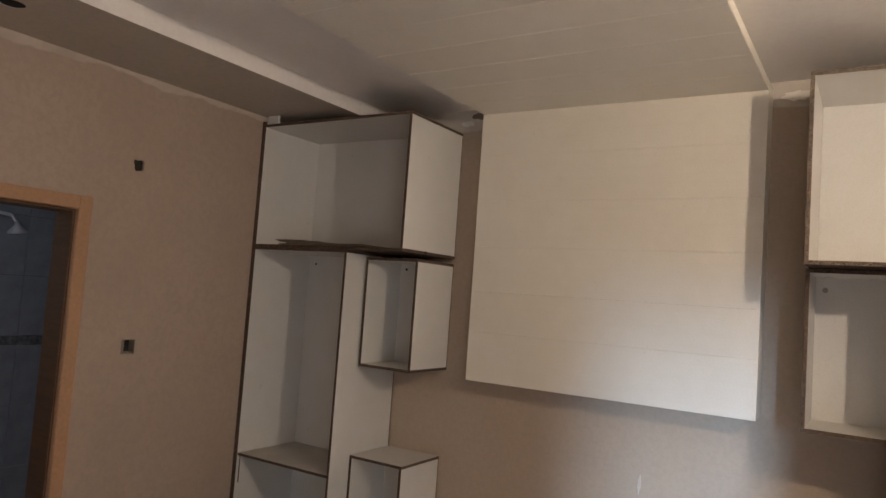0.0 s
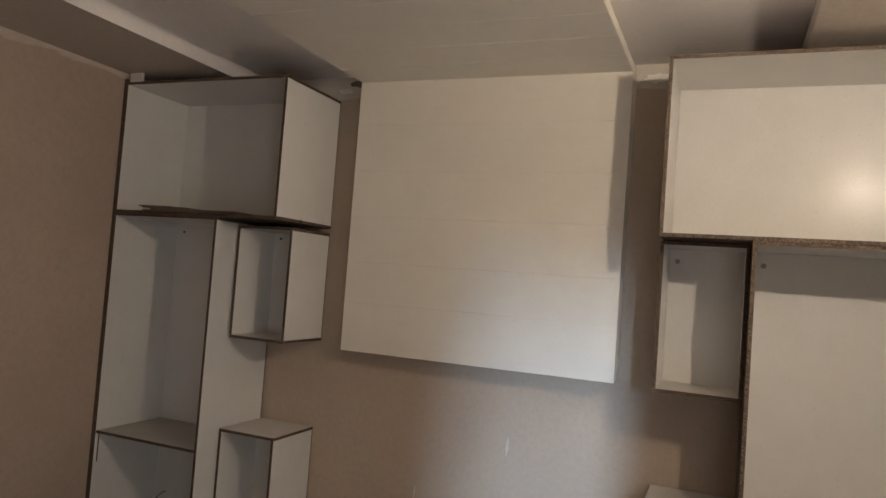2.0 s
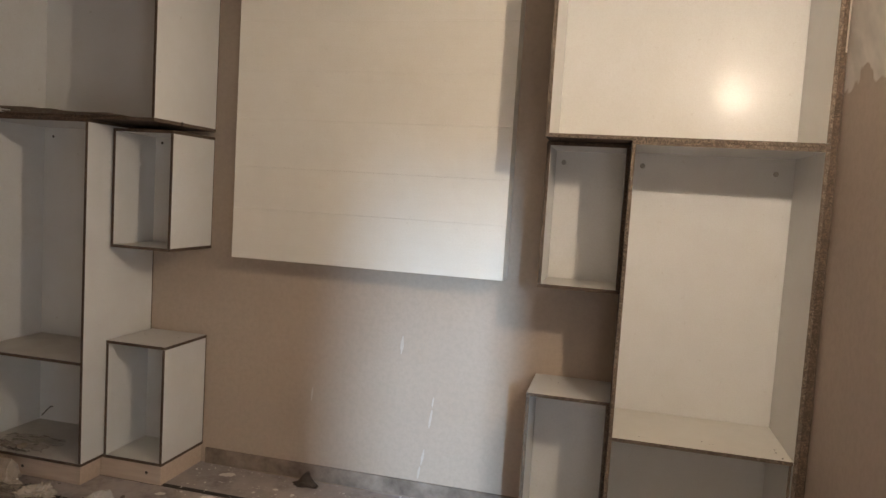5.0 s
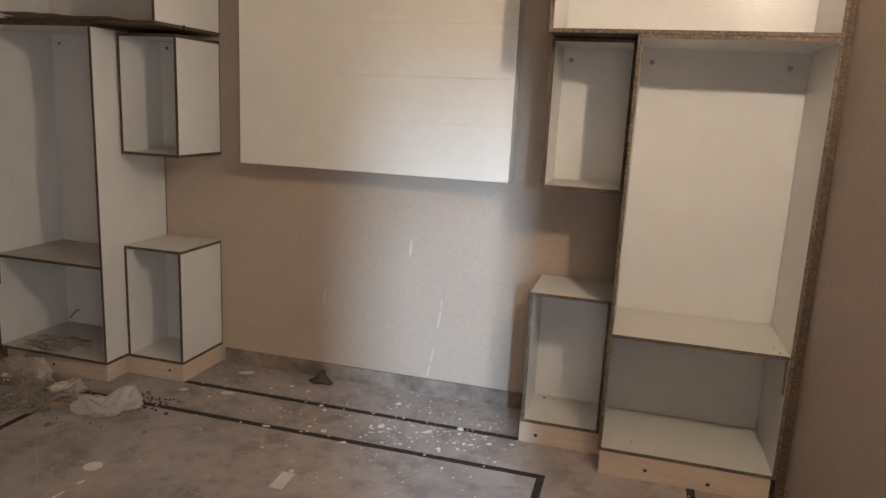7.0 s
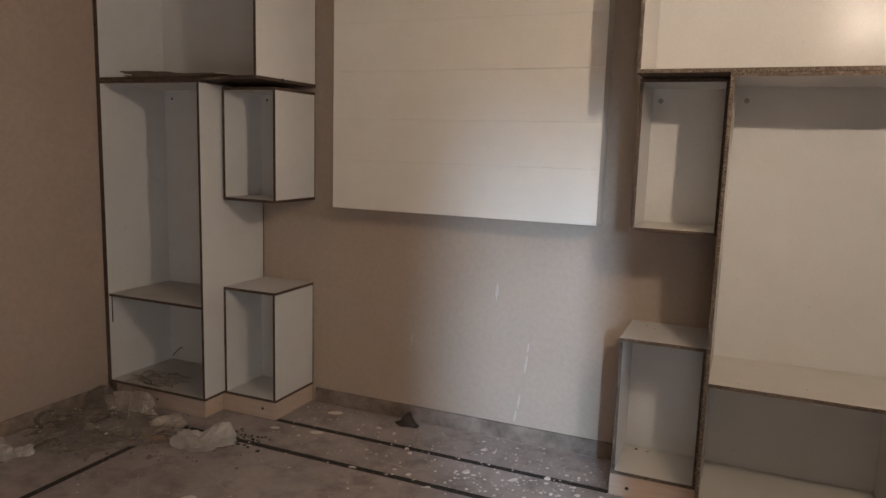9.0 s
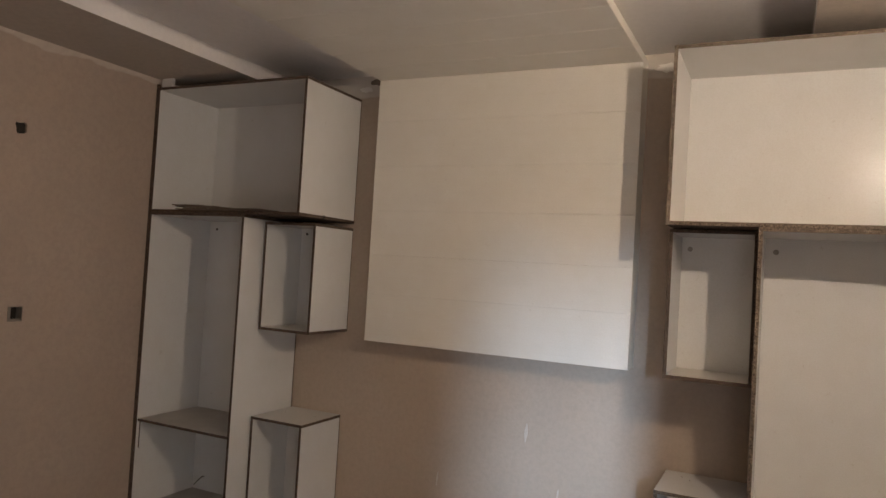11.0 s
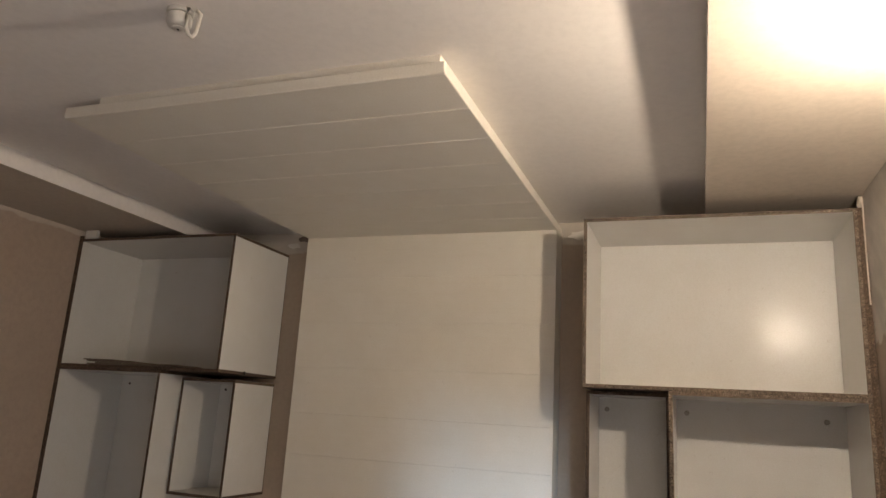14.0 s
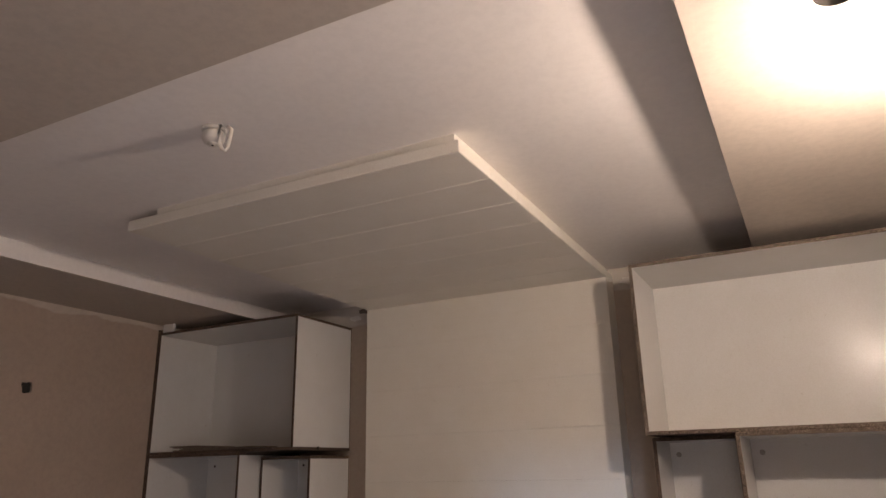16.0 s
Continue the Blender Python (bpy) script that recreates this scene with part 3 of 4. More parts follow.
def plinth(x0, x1, depth, label, knots):
    ob = thing("plinth", ((x0 + x1) / 2, -depth / 2, 0), label, "plinth", "cabinet plinths")
    part("front_rail", cube(x0, x1, -depth, -depth + 0.02, 0.0, ZB - 0.0005, bevel=0.0015), M_PINE, ob)
    part("end_rail", cube(x0, x0 + 0.02, -depth + 0.0205, -0.004, 0.0, ZB - 0.001, bevel=0.0015), M_PINE, ob)
    part("end_rail", cube(x1 - 0.02, x1, -depth + 0.0205, -0.004, 0.0, ZB - 0.001, bevel=0.0015), M_PINE, ob)
    for kx, kz in knots:
        part("knot", lathe(bmesh.new(), [(0.009, 0.0), (0.008, 0.0012), (0.003, 0.0016)], (kx, -depth, kz), (0, -1, 0), 12), M_RAG, ob, "dark knot in the pine")


plinth(LX0 + 0.03, 0.925, DT - 0.022, "pale pine batten plinth under the wardrobe", ((0.55, 0.05),))
plinth(0.927, LX1 - 0.020, DS - 0.008, "pale pine batten plinth under the base box", ((1.22, 0.06),))
plinth(RX0 - 0.024, RXM + 0.01, DS - 0.006, "pale pine batten plinth under the base box", ((3.335, 0.045),))
plinth(RXM + 0.013, RX1 - 0.02, DT + 0.004, "pale pine batten plinth under the wardrobe", ((3.86, 0.05), (4.13, 0.035)))

# batten that closes the gap at the right wall
solid("filler_strip", cube(4.4165, 4.4222, -DT - 0.006, -DT - 0.001, 2.32, 2.775, bevel=0.001), M_SOFFIT, "thin pale filler strip between cabinets and wall", "filler strip")
bm = cube(4.4005, 4.4225, -DT - 0.0005, -DT + 0.022, 0.0, ZT, bevel=0.001)
for v in bm.verts:
    if v.co.x > 4.41:
        v.co.x += 0.0155 * (1 - v.co.z / ZT)
solid("filler_strip", bm, M_CHIP_DARK, "tapered raw chipboard filler strip beside the wardrobe", "filler strip")
# plaster built out on the right wall to meet the cabinets
bm = bmesh.new()
low, high = ([bm.verts.new((x, y, z)) for x, y in ((XR - 0.0005, -1.9), (x1, -DT + 0.002), (XR - 0.0005, -DT + 0.002))] for z, x1 in ((0.094, 4.4385), (ZS - 0.002, 4.4235)))
bm.faces.new(low)
bm.faces.new(high)
for k in range(3):
    bm.faces.new((low[k], low[(k + 1) % 3], high[(k + 1) % 3], high[k]))
bmesh.ops.recalc_face_normals(bm, faces=bm.faces[:])
solid("wall_right_plaster", bm, M_WALL_R, "painted plaster built out to meet the cabinets", "wall", "structure", at=(0, 0, 0))
solid("filler_strip", cube(0.1665, 0.184, -DT + 0.002, -DT + 0.02, 0.0, 2.75, bevel=0.001), M_CHIP_DARK, "thin dark filler strip between cabinets and wall", "filler strip")
solid("filler_block", cube(0.20, 0.29, -DT + 0.01, -DT + 0.03, ZT + 0.0005, ZS - 0.001, bevel=0.001), M_LAM, "white offcut wedged above the cabinet", "offcut")

bm = bmesh.new()
bmesh.ops.create_icosphere(bm, subdivisions=3, radius=1.0)
for v in bm.verts:
    k = 1 + 0.4 * noise.noise(v.co * 1.7 + Vector((2, 5, 1)))
    v.co = Vector((4.416 + v.co.x * 0.014 * k, -DT + 0.012 + v.co.y * 0.018 * k, 2.755 + v.co.z * 0.028 * k))
for f in bm.faces:
    f.smooth = True
solid("plaster_lump", bm, M_SOFFIT, "grey lump of plaster in the corner over the cabinet", "plaster damage", "structure")

# pale strips for lit wall and white paper over the right overhead cabinet
for x0, x1, y0, y1 in ((3.42, 3.66, -0.54, -0.44), (3.30, 3.52, -0.40, -0.33)):
    solid("board_offcut", cube(x0, x1, y0, y1, ZT + 0.0003, ZT + 0.007, bevel=0.0008), M_SOFFIT, "pale strip for lit wall and paper over the overhead cabinet", "offcut")

# thin offcuts lying in the left overhead cabinet
for k, (x0, x1, y0, y1, rz, dz) in enumerate(((0.42, 1.02, -0.575, -0.36, 2, 0.0), (0.47, 1.10, -0.585, -0.40, -3, 0.0062), (0.50, 0.82, -0.57, -0.42, 5, 0.0124), (0.40, 0.74, -0.572, -0.38, -4, 0.0186), (0.38, 0.60, -0.57, -0.40, 3, 0.0248))):
    bm = cube(x0, x1, y0, y1, 0, 0.006, bevel=0.0008)
    bmesh.ops.rotate(bm, verts=bm.verts[:], cent=((x0 + x1) / 2, (y0 + y1) / 2, 0), matrix=Matrix.Rotation(radians(rz), 3, "Z"))
    bmesh.ops.translate(bm, verts=bm.verts[:], vec=(0, 0, ZM + GAP + TH + 0.0002 + dz))
    solid("board_offcut", bm, M_OFFCUT, "thin brown fibreboard offcut lying in the overhead cabinet", "offcut", group="fibreboard offcuts")

solid("cable", tube(bmesh.new(), [(0.30, -0.061, 0.215), (0.305, -0.085, 0.222), (0.30, -0.12, 0.20), (0.292, -0.14, 0.18)], 0.0035, 8), M_RAG, "short dark cable end hanging in the wardrobe", "cable")

# ---------------------------------------------------------------- wall panel and ceiling panel
PX0, PX1, PY, PZ0, PZ1 = 1.546, 3.070, -0.150, 1.258, 2.794
wp = thing("wall_panel", ((PX0 + PX1) / 2, -0.07, PZ0), "large off-white grooved panel hung on the wall", "wall panel")
EDG = [0.0, 0.277, 0.506, 0.766, 1.027, 1.289, PZ1 - PZ0]
for a, b_ in zip(EDG, EDG[1:]):
    part("plank", cube(PX0, PX1, PY, PY + 0.017, PZ0 + a + 0.0003, PZ0 + b_ - 0.0003, bevel=0.0011), M_PANEL, wp)
part("side_rail", cube(PX0 + 0.0005, PX0 + 0.018, PY + 0.0175, -0.001, PZ0 + 0.001, PZ1), M_PANEL, wp)
part("side_rail", cube(PX1 - 0.018, PX1 - 0.0005, PY + 0.0175, -0.001, PZ0 + 0.001, PZ1), M_PANEL, wp)
part("bottom_rail", cube(PX0 + 0.0185, PX1 - 0.0185, PY + 0.0175, -0.001, PZ0 + 0.001, PZ0 + 0.018), M_PANEL, wp)

CY = -1.945
cp = thing("ceiling_panel", ((PX0 + PX1) / 2, CY / 2, PZ1), "off-white grooved panel fixed under the ceiling", "ceiling panel")
CE = [CY, -1.694, -1.437, -1.180, -0.916, -0.655, -0.395, -0.001]
for a, b_ in zip(CE, CE[1:]):
    part("plank", cube(PX0, PX1, a + 0.0002, b_ - 0.0002, PZ1 + 0.0005, PZ1 + 0.044, bevel=0.0032), M_PANEL, cp)
part("spacer", cube(PX0 + 0.14, PX1 - 0.026, CY + 0.022, -0.03, PZ1 + 0.0445, ZC), M_PANEL, cp, "recessed white spacer")

# ---------------------------------------------------------------- lamps and fittings
# bulb holder on the right wall
lx, ly, lz = LAMP
wl = thing("wall_lamp", (XR, ly - 0.02, lz - 0.1), "white plastic bulb holder with a bright bare bulb", "wall lamp")
ax = Vector((0.06, 0.25, 1.0)).normalized()
foot = Vector(LAMP) - ax * 0.185
part("holder", lathe(bmesh.new(), [(0.018, 0.0), (0.026, 0.005), (0.0285, 0.03), (0.0265, 0.056), (0.014, 0.064)], foot, ax, 8), M_PLASTIC, wl)
part("collar", lathe(bmesh.new(), [(0.014, 0.064), (0.016, 0.074), (0.0245, 0.104), (0.0235, 0.112)], foot, ax, 20), M_PLASTIC, wl)
bulb = part("bulb", lathe(bmesh.new(), [(0.015, 0.112), (0.016, 0.122), (0.020, 0.137), (0.0245, 0.158)], foot, ax, 24), M_PLASTIC, wl, "white plastic bulb housing")
part("dome", lathe(bmesh.new(), [(0.0243, 0.1585), (0.0285, 0.168), (0.0298, 0.178), (0.0278, 0.189), (0.0215, 0.198), (0.012, 0.2025), (0.003, 0.2035)], foot, ax, 24), M_BULB, bulb, "glowing frosted dome")
part("terminal", lathe(bmesh.new(), [(0.006, -0.012), (0.007, 0.001)], foot, ax, 10), M_RAG, wl, "dark screw terminal")
mid = foot + ax * 0.035
part("arm", tube(bmesh.new(), [mid, (XR - 0.02, mid.y - 0.05, mid.z + 0.002), (XR + 0.002, mid.y - 0.07, mid.z + 0.002)], 0.006), M_PLASTIC, wl)
part("wall_plate", lathe(bmesh.new(), [(0.035, 0.0), (0.035, 0.006), (0.03, 0.01)], (XR, mid.y - 0.07, mid.z), (-1, 0, 0), 20), M_PLASTIC, wl)

# empty ceiling rose with its looped bracket
CX, CYS = 2.398, -2.33
cr = thing("ceiling_socket", (CX, CYS, ZC), "white plastic ceiling lamp socket with a looped bracket", "lamp socket")
part("base", lathe(bmesh.new(), [(0.038, 0.0), (0.038, -0.008), (0.033, -0.011)], (CX, CYS, ZC), seg=28), M_PLASTIC, cr)
part("cup", lathe(bmesh.new(), [(0.032, -0.0135), (0.035, -0.021), (0.035, -0.038), (0.030, -0.048), (0.021, -0.053)], (CX, CYS, ZC), seg=28), M_PLASTIC, cr)
part("neck", lathe(bmesh.new(), [(0.026, -0.0105), (0.026, -0.0138)], (CX, CYS, ZC), seg=20), M_DARK, cr, "dark ring for the shaded gap between base and cup")
part("cap", lathe(bmesh.new(), [(0.019, -0.0525), (0.016, -0.057), (0.008, -0.059)], (CX, CYS, ZC), seg=20), M_PLASTIC, cr)
part("screw", lathe(bmesh.new(), [(0.004, -0.0585), (0.003, -0.061)], (CX + 0.003, CYS - 0.003, ZC), seg=10), M_DARK, cr, "dark disc for a screw hole")
ub = [(2.436, CYS - 0.012, ZC - 0.001), (2.434, CYS - 0.012, ZC - 0.030), (2.436, CYS - 0.010, ZC - 0.062), (2.444, CYS - 0.006, ZC - 0.083), (2.454, CYS, ZC - 0.091), (2.458, CYS + 0.004, ZC - 0.078), (2.460, CYS + 0.008, ZC - 0.048), (2.463, CYS + 0.010, ZC - 0.014), (2.452, CYS + 0.004, ZC - 0.004)]
part("bracket", tube(bmesh.new(), ub, 0.006, 8), M_PLASTIC, cr, "white pointed strap loop")
part("bracket_arm", tube(bmesh.new(), [(2.420, CYS - 0.006, ZC - 0.024), (2.436, CYS - 0.010, ZC - 0.026)], 0.005, 8), M_PLASTIC, cr)

# switch box let into the left wall
ob = thing("switch_box", (XL - 0.02, (OUTLET[0] + OUTLET[1]) / 2, OUTLET[2]), "empty metal switch box sunk in the wall", "switch box")
oy0, oy1, oz0, oz1 = OUTLET
part("box_back", cube(XL - 0.05, XL - 0.047, oy0, oy1, oz0, oz1), M_DARK, ob)
part("box_side", cube(XL - 0.047, XL + 0.002, oy0, oy0 + 0.003, oz0, oz1), M_STEEL, ob)
part("box_side", cube(XL - 0.047, XL + 0.002, oy1 - 0.003, oy1, oz0, oz1), M_STEEL, ob)
part("box_side", cube(XL - 0.047, XL + 0.002, oy0 + 0.003, oy1 - 0.003, oz0, oz0 + 0.003), M_STEEL, ob)
part("box_side", cube(XL - 0.047, XL + 0.002, oy0 + 0.003, oy1 - 0.003, oz1 - 0.003, oz1), M_STEEL, ob)
part("lug", cube(XL - 0.012, XL - 0.009, oy0 + 0.003, oy0 + 0.022, oz0 + 0.003, oz1 - 0.003), M_STEEL, ob)
part("lug", cube(XL - 0.012, XL - 0.009, oy0 + 0.022, oy1 - 0.003, oz0 + 0.003, oz0 + 0.014), M_STEEL, ob)
# dark plug just inside the hole stands in for its shaded depth
solid("conduit_plug", lathe(bmesh.new(), [(0.045, 0.0), (0.045, 0.03)], (XL - 0.014, HOLE[0], HOLE[1]), (-1, 0, 0), 24), M_DARK, "dark plug for the shaded depth of a hole knocked in the wall", "wall hole", "structure")

# shower in the bathroom
sh = thing("shower", (-1.28, -1.60, 1.1), "chrome shower head on a bent arm in the bathroom", "shower")
part("riser", tube(bmesh.new(), [(-1.27, -1.49, 0.7), (-1.27, -1.49, 2.02)], 0.011), M_CHROME, sh)
part("arm", tube(bmesh.new(), [(-1.27, -1.49, 2.02), (-1.25, -1.485, 2.045), (-1.17, -1.44, 2.05), (-1.08, -1.395, 2.035), (-1.05, -1.375, 1.99)], 0.011), M_CHROME, sh)
part("shower_head", lathe(bmesh.new(), [(0.014, 0.0), (0.02, -0.02), (0.055, -0.055), (0.058, -0.068)], (-1.05, -1.375, 1.995), (0.1, -0.2, 1), 24), M_CHROME, sh)
part("spray_face", lathe(bmesh.new(), [(0.052, -0.0685), (0.05, -0.072)], (-1.05, -1.375, 1.995), (0.1, -0.2, 1), 24), M_DARK, sh, "dark spray face")

# ---------------------------------------------------------------- marks and litter
def sliver(name, x, z, w, h, lean, label):
    """A pale upright streak on the back wall."""
    bm = bmesh.new()
    rnd = random.Random(int(x * 1000))
    n = 7
    l_, r_ = [], []
    for k in range(n):
        f = k / (n - 1)
        half = w / 2 * math.sin(math.pi * (0.08 + 0.84 * f)) * rnd.uniform(0.6, 1.1)
        cx = x + lean * (f - 0.5) * h
        l_.append(bm.verts.new((cx - half, -0.003, z + (f - 0.5) * h)))
        r_.append(bm.verts.new((cx + half, -0.003, z + (f - 0.5) * h)))
    for k in range(n - 1):
        bm.faces.new((l_[k], r_[k], r_[k + 1], l_[k + 1]))
    front = bm.faces[:]
    rim = bmesh.ops.extrude_face_region(bm, geom=front)
    for e in rim["geom"]:
        if isinstance(e, bmesh.types.BMVert):
            e.co.y = 0.004
    return solid(name, bm, M_STREAK, label, "scuff", "structure")


for x, z, w, h, lean in ((2.519, 0.839, 0.016, 0.10, 0.05), (2.712, 0.545, 0.010, 0.05, 0.1), (2.704, 0.45, 0.016, 0.10, 0.12), (2.672, 0.23, 0.014, 0.09, 0.15),
                         (2.655, 0.14, 0.016, 0.07, 0.12), (2.002, 0.50, 0.010, 0.08, 0.08)):
    sliver("wall_streak", x, z, w, h, lean, "pale streak on the painted wall")

bm = cube(2.322, 2.385, -1.205, -1.088, 0.001, 0.005, bevel=0.001)
for v in bm.verts:
    v.co.z += 0.010 * max(0.0, (v.co.y + 1.13) / 0.04)
bmesh.ops.rotate(bm, verts=bm.verts[:], cent=(2.354, -1.146, 0), matrix=Matrix.Rotation(radians(-2), 3, "Z"))
solid("paper_card", bm, M_PAPER, "small white card lying on the floor", "card")

sp = solid("paint_spot", lathe(bmesh.new(), [(0.040, 0.0006), (0.038, 0.0016), (0.02, 0.002)], (1.523, -1.319, 0), seg=28), M_FLAKE, "round white paint spot on the floor", "paint spot")

def stain(x, z, rx, rz, seed, mat, label):
    """A ragged patch of broken plaster on the back wall."""
    rnd = random.Random(seed)
    bm = bmesh.new()
    front = [bm.verts.new((x + rx * rnd.uniform(0.6, 1.1) * math.cos(2 * math.pi * k / 18), -0.003, z + rz * rnd.uniform(0.6, 1.1) * math.sin(2 * math.pi * k / 18))) for k in range(18)]
    back = [bm.verts.new((v.co.x, 0.004, v.co.z)) for v in front]
    bm.faces.new(front)
    for k in range(18):
        bm.faces.new((front[k], front[(k + 1) % 18], back[(k + 1) % 18], back[k]))
    return solid("plaster_break", bm, mat, label, "plaster damage", "structure")


stain(1.46, 2.832, 0.085, 0.026, 3, M_SKIRT, "dark ragged break in the plaster under the ceiling")
stain(1.36, 2.79, 0.05, 0.022, 4, M_FLAKE, "pale broken plaster edge under the ceiling")
stain(3.17, 2.80, 0.075, 0.028, 5, M_FLAKE, "pale broken plaster edge under the ceiling")

bm = bmesh.new()
bmesh.ops.create_icosphere(bm, subdivisions=3, radius=1.0)
for v in bm.verts:
    k = 1 + 0.55 * noise.noise(v.co * 1.4 + Vector((3, 1, 7))) + 0.3 * noise.noise(v.co * 3.5)
    h = max(0.0, 1.0 - abs(v.co.x + 0.15) * 1.05)
    v.co = Vector((v.co.x * 0.066 * k, v.co.y * 0.038 * k, (0.068 * h * (0.7 + 0.3 * v.co.y) if v.co.z > 0 else 0.0)))
bmesh.ops.translate(bm, verts=bm.verts[:], vec=(2.03, -0.085, 0.001))
solid("scrap", bm, M_RAG, "crumpled dark brown scrap against the skirting", "scrap")

def lump(at, size, seed, sub=4, crease=1.0, peaks=0.0, turn=0.0):
    """A puffed, creased plastic bag that rests on the floor; peaks: how far its two ends stand up."""
    bm = bmesh.new()
    rnd = random.Random(seed)
    off = Vector((rnd.uniform(0, 50), rnd.uniform(0, 50), rnd.uniform(0, 50)))
    bmesh.ops.create_icosphere(bm, subdivisions=sub, radius=1.0)
    for v in bm.verts:
        d = v.co.copy()
        p = off + d * 1.3 + 0.35 * Vector((noise.noise(off + d * 2.1), noise.noise(off - d * 2.3), noise.noise(d * 2.2 - off)))
        fold, mid_, fine_ = (1 - min(1.0, 2.4 * abs(noise.noise(p * q))) for q in (1.3, 2.7, 6.0))
        k = 0.86 + 0.45 * noise.noise(off + d * 1.0) + crease * (0.30 * fold + 0.17 * mid_ + 0.06 * fine_ - 0.2)
        x, y, z = d.x * k * size[0] / 2, d.y * k * size[1] / 2, d.z * k
        up = size[2] * (0.75 - 0.35 * peaks + peaks * (abs(d.x + 0.08) ** 1.3 * (1.15 if d.x > 0 else 0.75)))
        z = up * (z + 0.25) if z > -0.25 else 0.0
        c, s_ = math.cos(turn), math.sin(turn)
        v.co = Vector((at[0] + c * x - s_ * y, at[1] + s_ * x + c * y, at[2] + 0.0015 + z))
    return bm


for x, y, z, sx, sy, seed, n, h, f, turn in ((0.52, -0.88, 0.0, 0.58, 0.36, 9, 46, 0.10, 0.8, 0.25), (0.38, -1.06, 0.0, 0.42, 0.40, 21, 42, 0.08, 0.9, -0.4), (0.80, -0.94, 0.0, 0.40, 0.26, 33, 36, 0.07, 1.0, 0.9),
                                           (0.58, -1.14, 0.0, 0.40, 0.26, 38, 36, 0.07, 1.5, 0.1), (0.47, -0.42, ZB + TH, 0.34, 0.20, 45, 30, 0.05, 1.1, 0.1)):
    solid("plastic_sheet", crumple("film", (x, y, z), (sx, sy), M_FILM, seed, n, h, f, turn), M_FILM, "crumpled clear plastic packing sheet in a heap", "plastic sheet", group="plastic sheets")
for x, y, sx, sy, h, seed, turn in ((0.31, -0.74, 0.22, 0.18, 0.15, 3, 0.3), (0.28, -1.00, 0.18, 0.20, 0.10, 8, 0.8)):
    solid("plastic_sheet", lump((x, y, 0.0), (sx, sy, h), seed, 5, 0.8, 0.1, turn), M_FILM, "puffed clear plastic packing sheet by the wall", "plastic sheet", group="plastic sheets")
solid("plastic_bag", lump((1.19, -0.845, 0.0), (0.29, 0.16, 0.125), 4, 5, 0.7, 0.75, 0.50), M_BAG, "crumpled white plastic bag on the stone floor", "plastic bag")
solid("plastic_bag", lump((0.49, -0.685, 0.0), (0.38, 0.15, 0.15), 6, 5, 0.45, 0.25, 0.08), M_BAG_DULL, "dull white plastic bag leaning on the plinth", "plastic bag")
solid("plastic_bag", lump((0.83, -0.735, 0.0), (0.17, 0.10, 0.07), 17, 4, 1.5, 0.3, 0.6), M_BAG_DULL, "small dull plastic bag beside the plinth", "plastic bag")
solid("plastic_bag", lump((0.36, -1.40, 0.0), (0.18, 0.14, 0.10), 14, 4, 0.7, 0.1, 0.2), M_BAG, "small crumpled white plastic bag on the stone floor", "plastic bag")
solid("plastic_bag", lump((0.455, -1.335, 0.0), (0.10, 0.08, 0.055), 19, 4, 0.6, 0.2, 0.9), M_BAG, "small crumpled white plastic bag on the stone floor", "plastic bag")


def drape(points, width, seed, wave=0.02):
    """A limp strip of plastic sheet along a line of points."""
    bm = bmesh.new()
    off = Vector((seed * 3.7, seed * 1.3, 0))
    n, rows = 9, []
    pts = [Vector(p) for p in points]
    steps = 6 * (len(pts) - 1)
    for i in range(steps + 1):
        f = i / steps * (len(pts) - 1)
        k = min(int(f), len(pts) - 2)
        c = pts[k].lerp(pts[k + 1], f - k)
        row = []
        for j in range(n + 1):
            u = j / n - 0.5
            w = width * (1 + 0.4 * noise.noise(off + Vector((0, f * 1.2, 4))))
            q = off + Vector((u * 3.0, f * 1.5, 0))
            row.append(bm.verts.new((c.x + u * w, c.y + wave * noise.noise(q * 1.6), max(0.003, c.z + wave * noise.noise(q * 1.9 + Vector((9, 2, 0)))))))
        rows.append(row)
    for a_, b_ in zip(rows, rows[1:]):
        for j in range(n):
            bm.faces.new((a_[j], a_[j + 1], b_[j + 1], b_[j])).smooth = True
    return bm


for pts_, w_, seed in (([(0.50, -0.79, 0.004), (0.50, -0.74, 0.15), (0.53, -0.655, 0.235), (0.545, -0.60, 0.165), (0.55, -0.54, 0.14)], 0.11, 2),
                       ([(0.66, -0.86, 0.004), (0.63, -0.79, 0.06), (0.62, -0.735, 0.15), (0.58, -0.70, 0.165)], 0.09, 5),
                       ([(0.90, -0.98, 0.004), (0.80, -0.92, 0.07), (0.74, -0.83, 0.075), (0.70, -0.76, 0.004)], 0.14, 7)):
    solid("plastic_sheet", drape(pts_, w_, seed), M_FILM, "limp clear plastic sheet hung over the heap", "plastic sheet", group="plastic sheets")
scatter_spots = ((0.31, -0.98), (0.52, -0.80), (0.66, -0.98), (0.60, -0.72), (0.40, -1.18))
solid("cardboard_scrap", crumple("card", (0.89, -0.90, 0.0), (0.16, 0.08), M_CARD, 23, 14, 0.045, 0.7, 0.5), M_CARD, "torn brown cardboard scrap among the plastic", "cardboard")


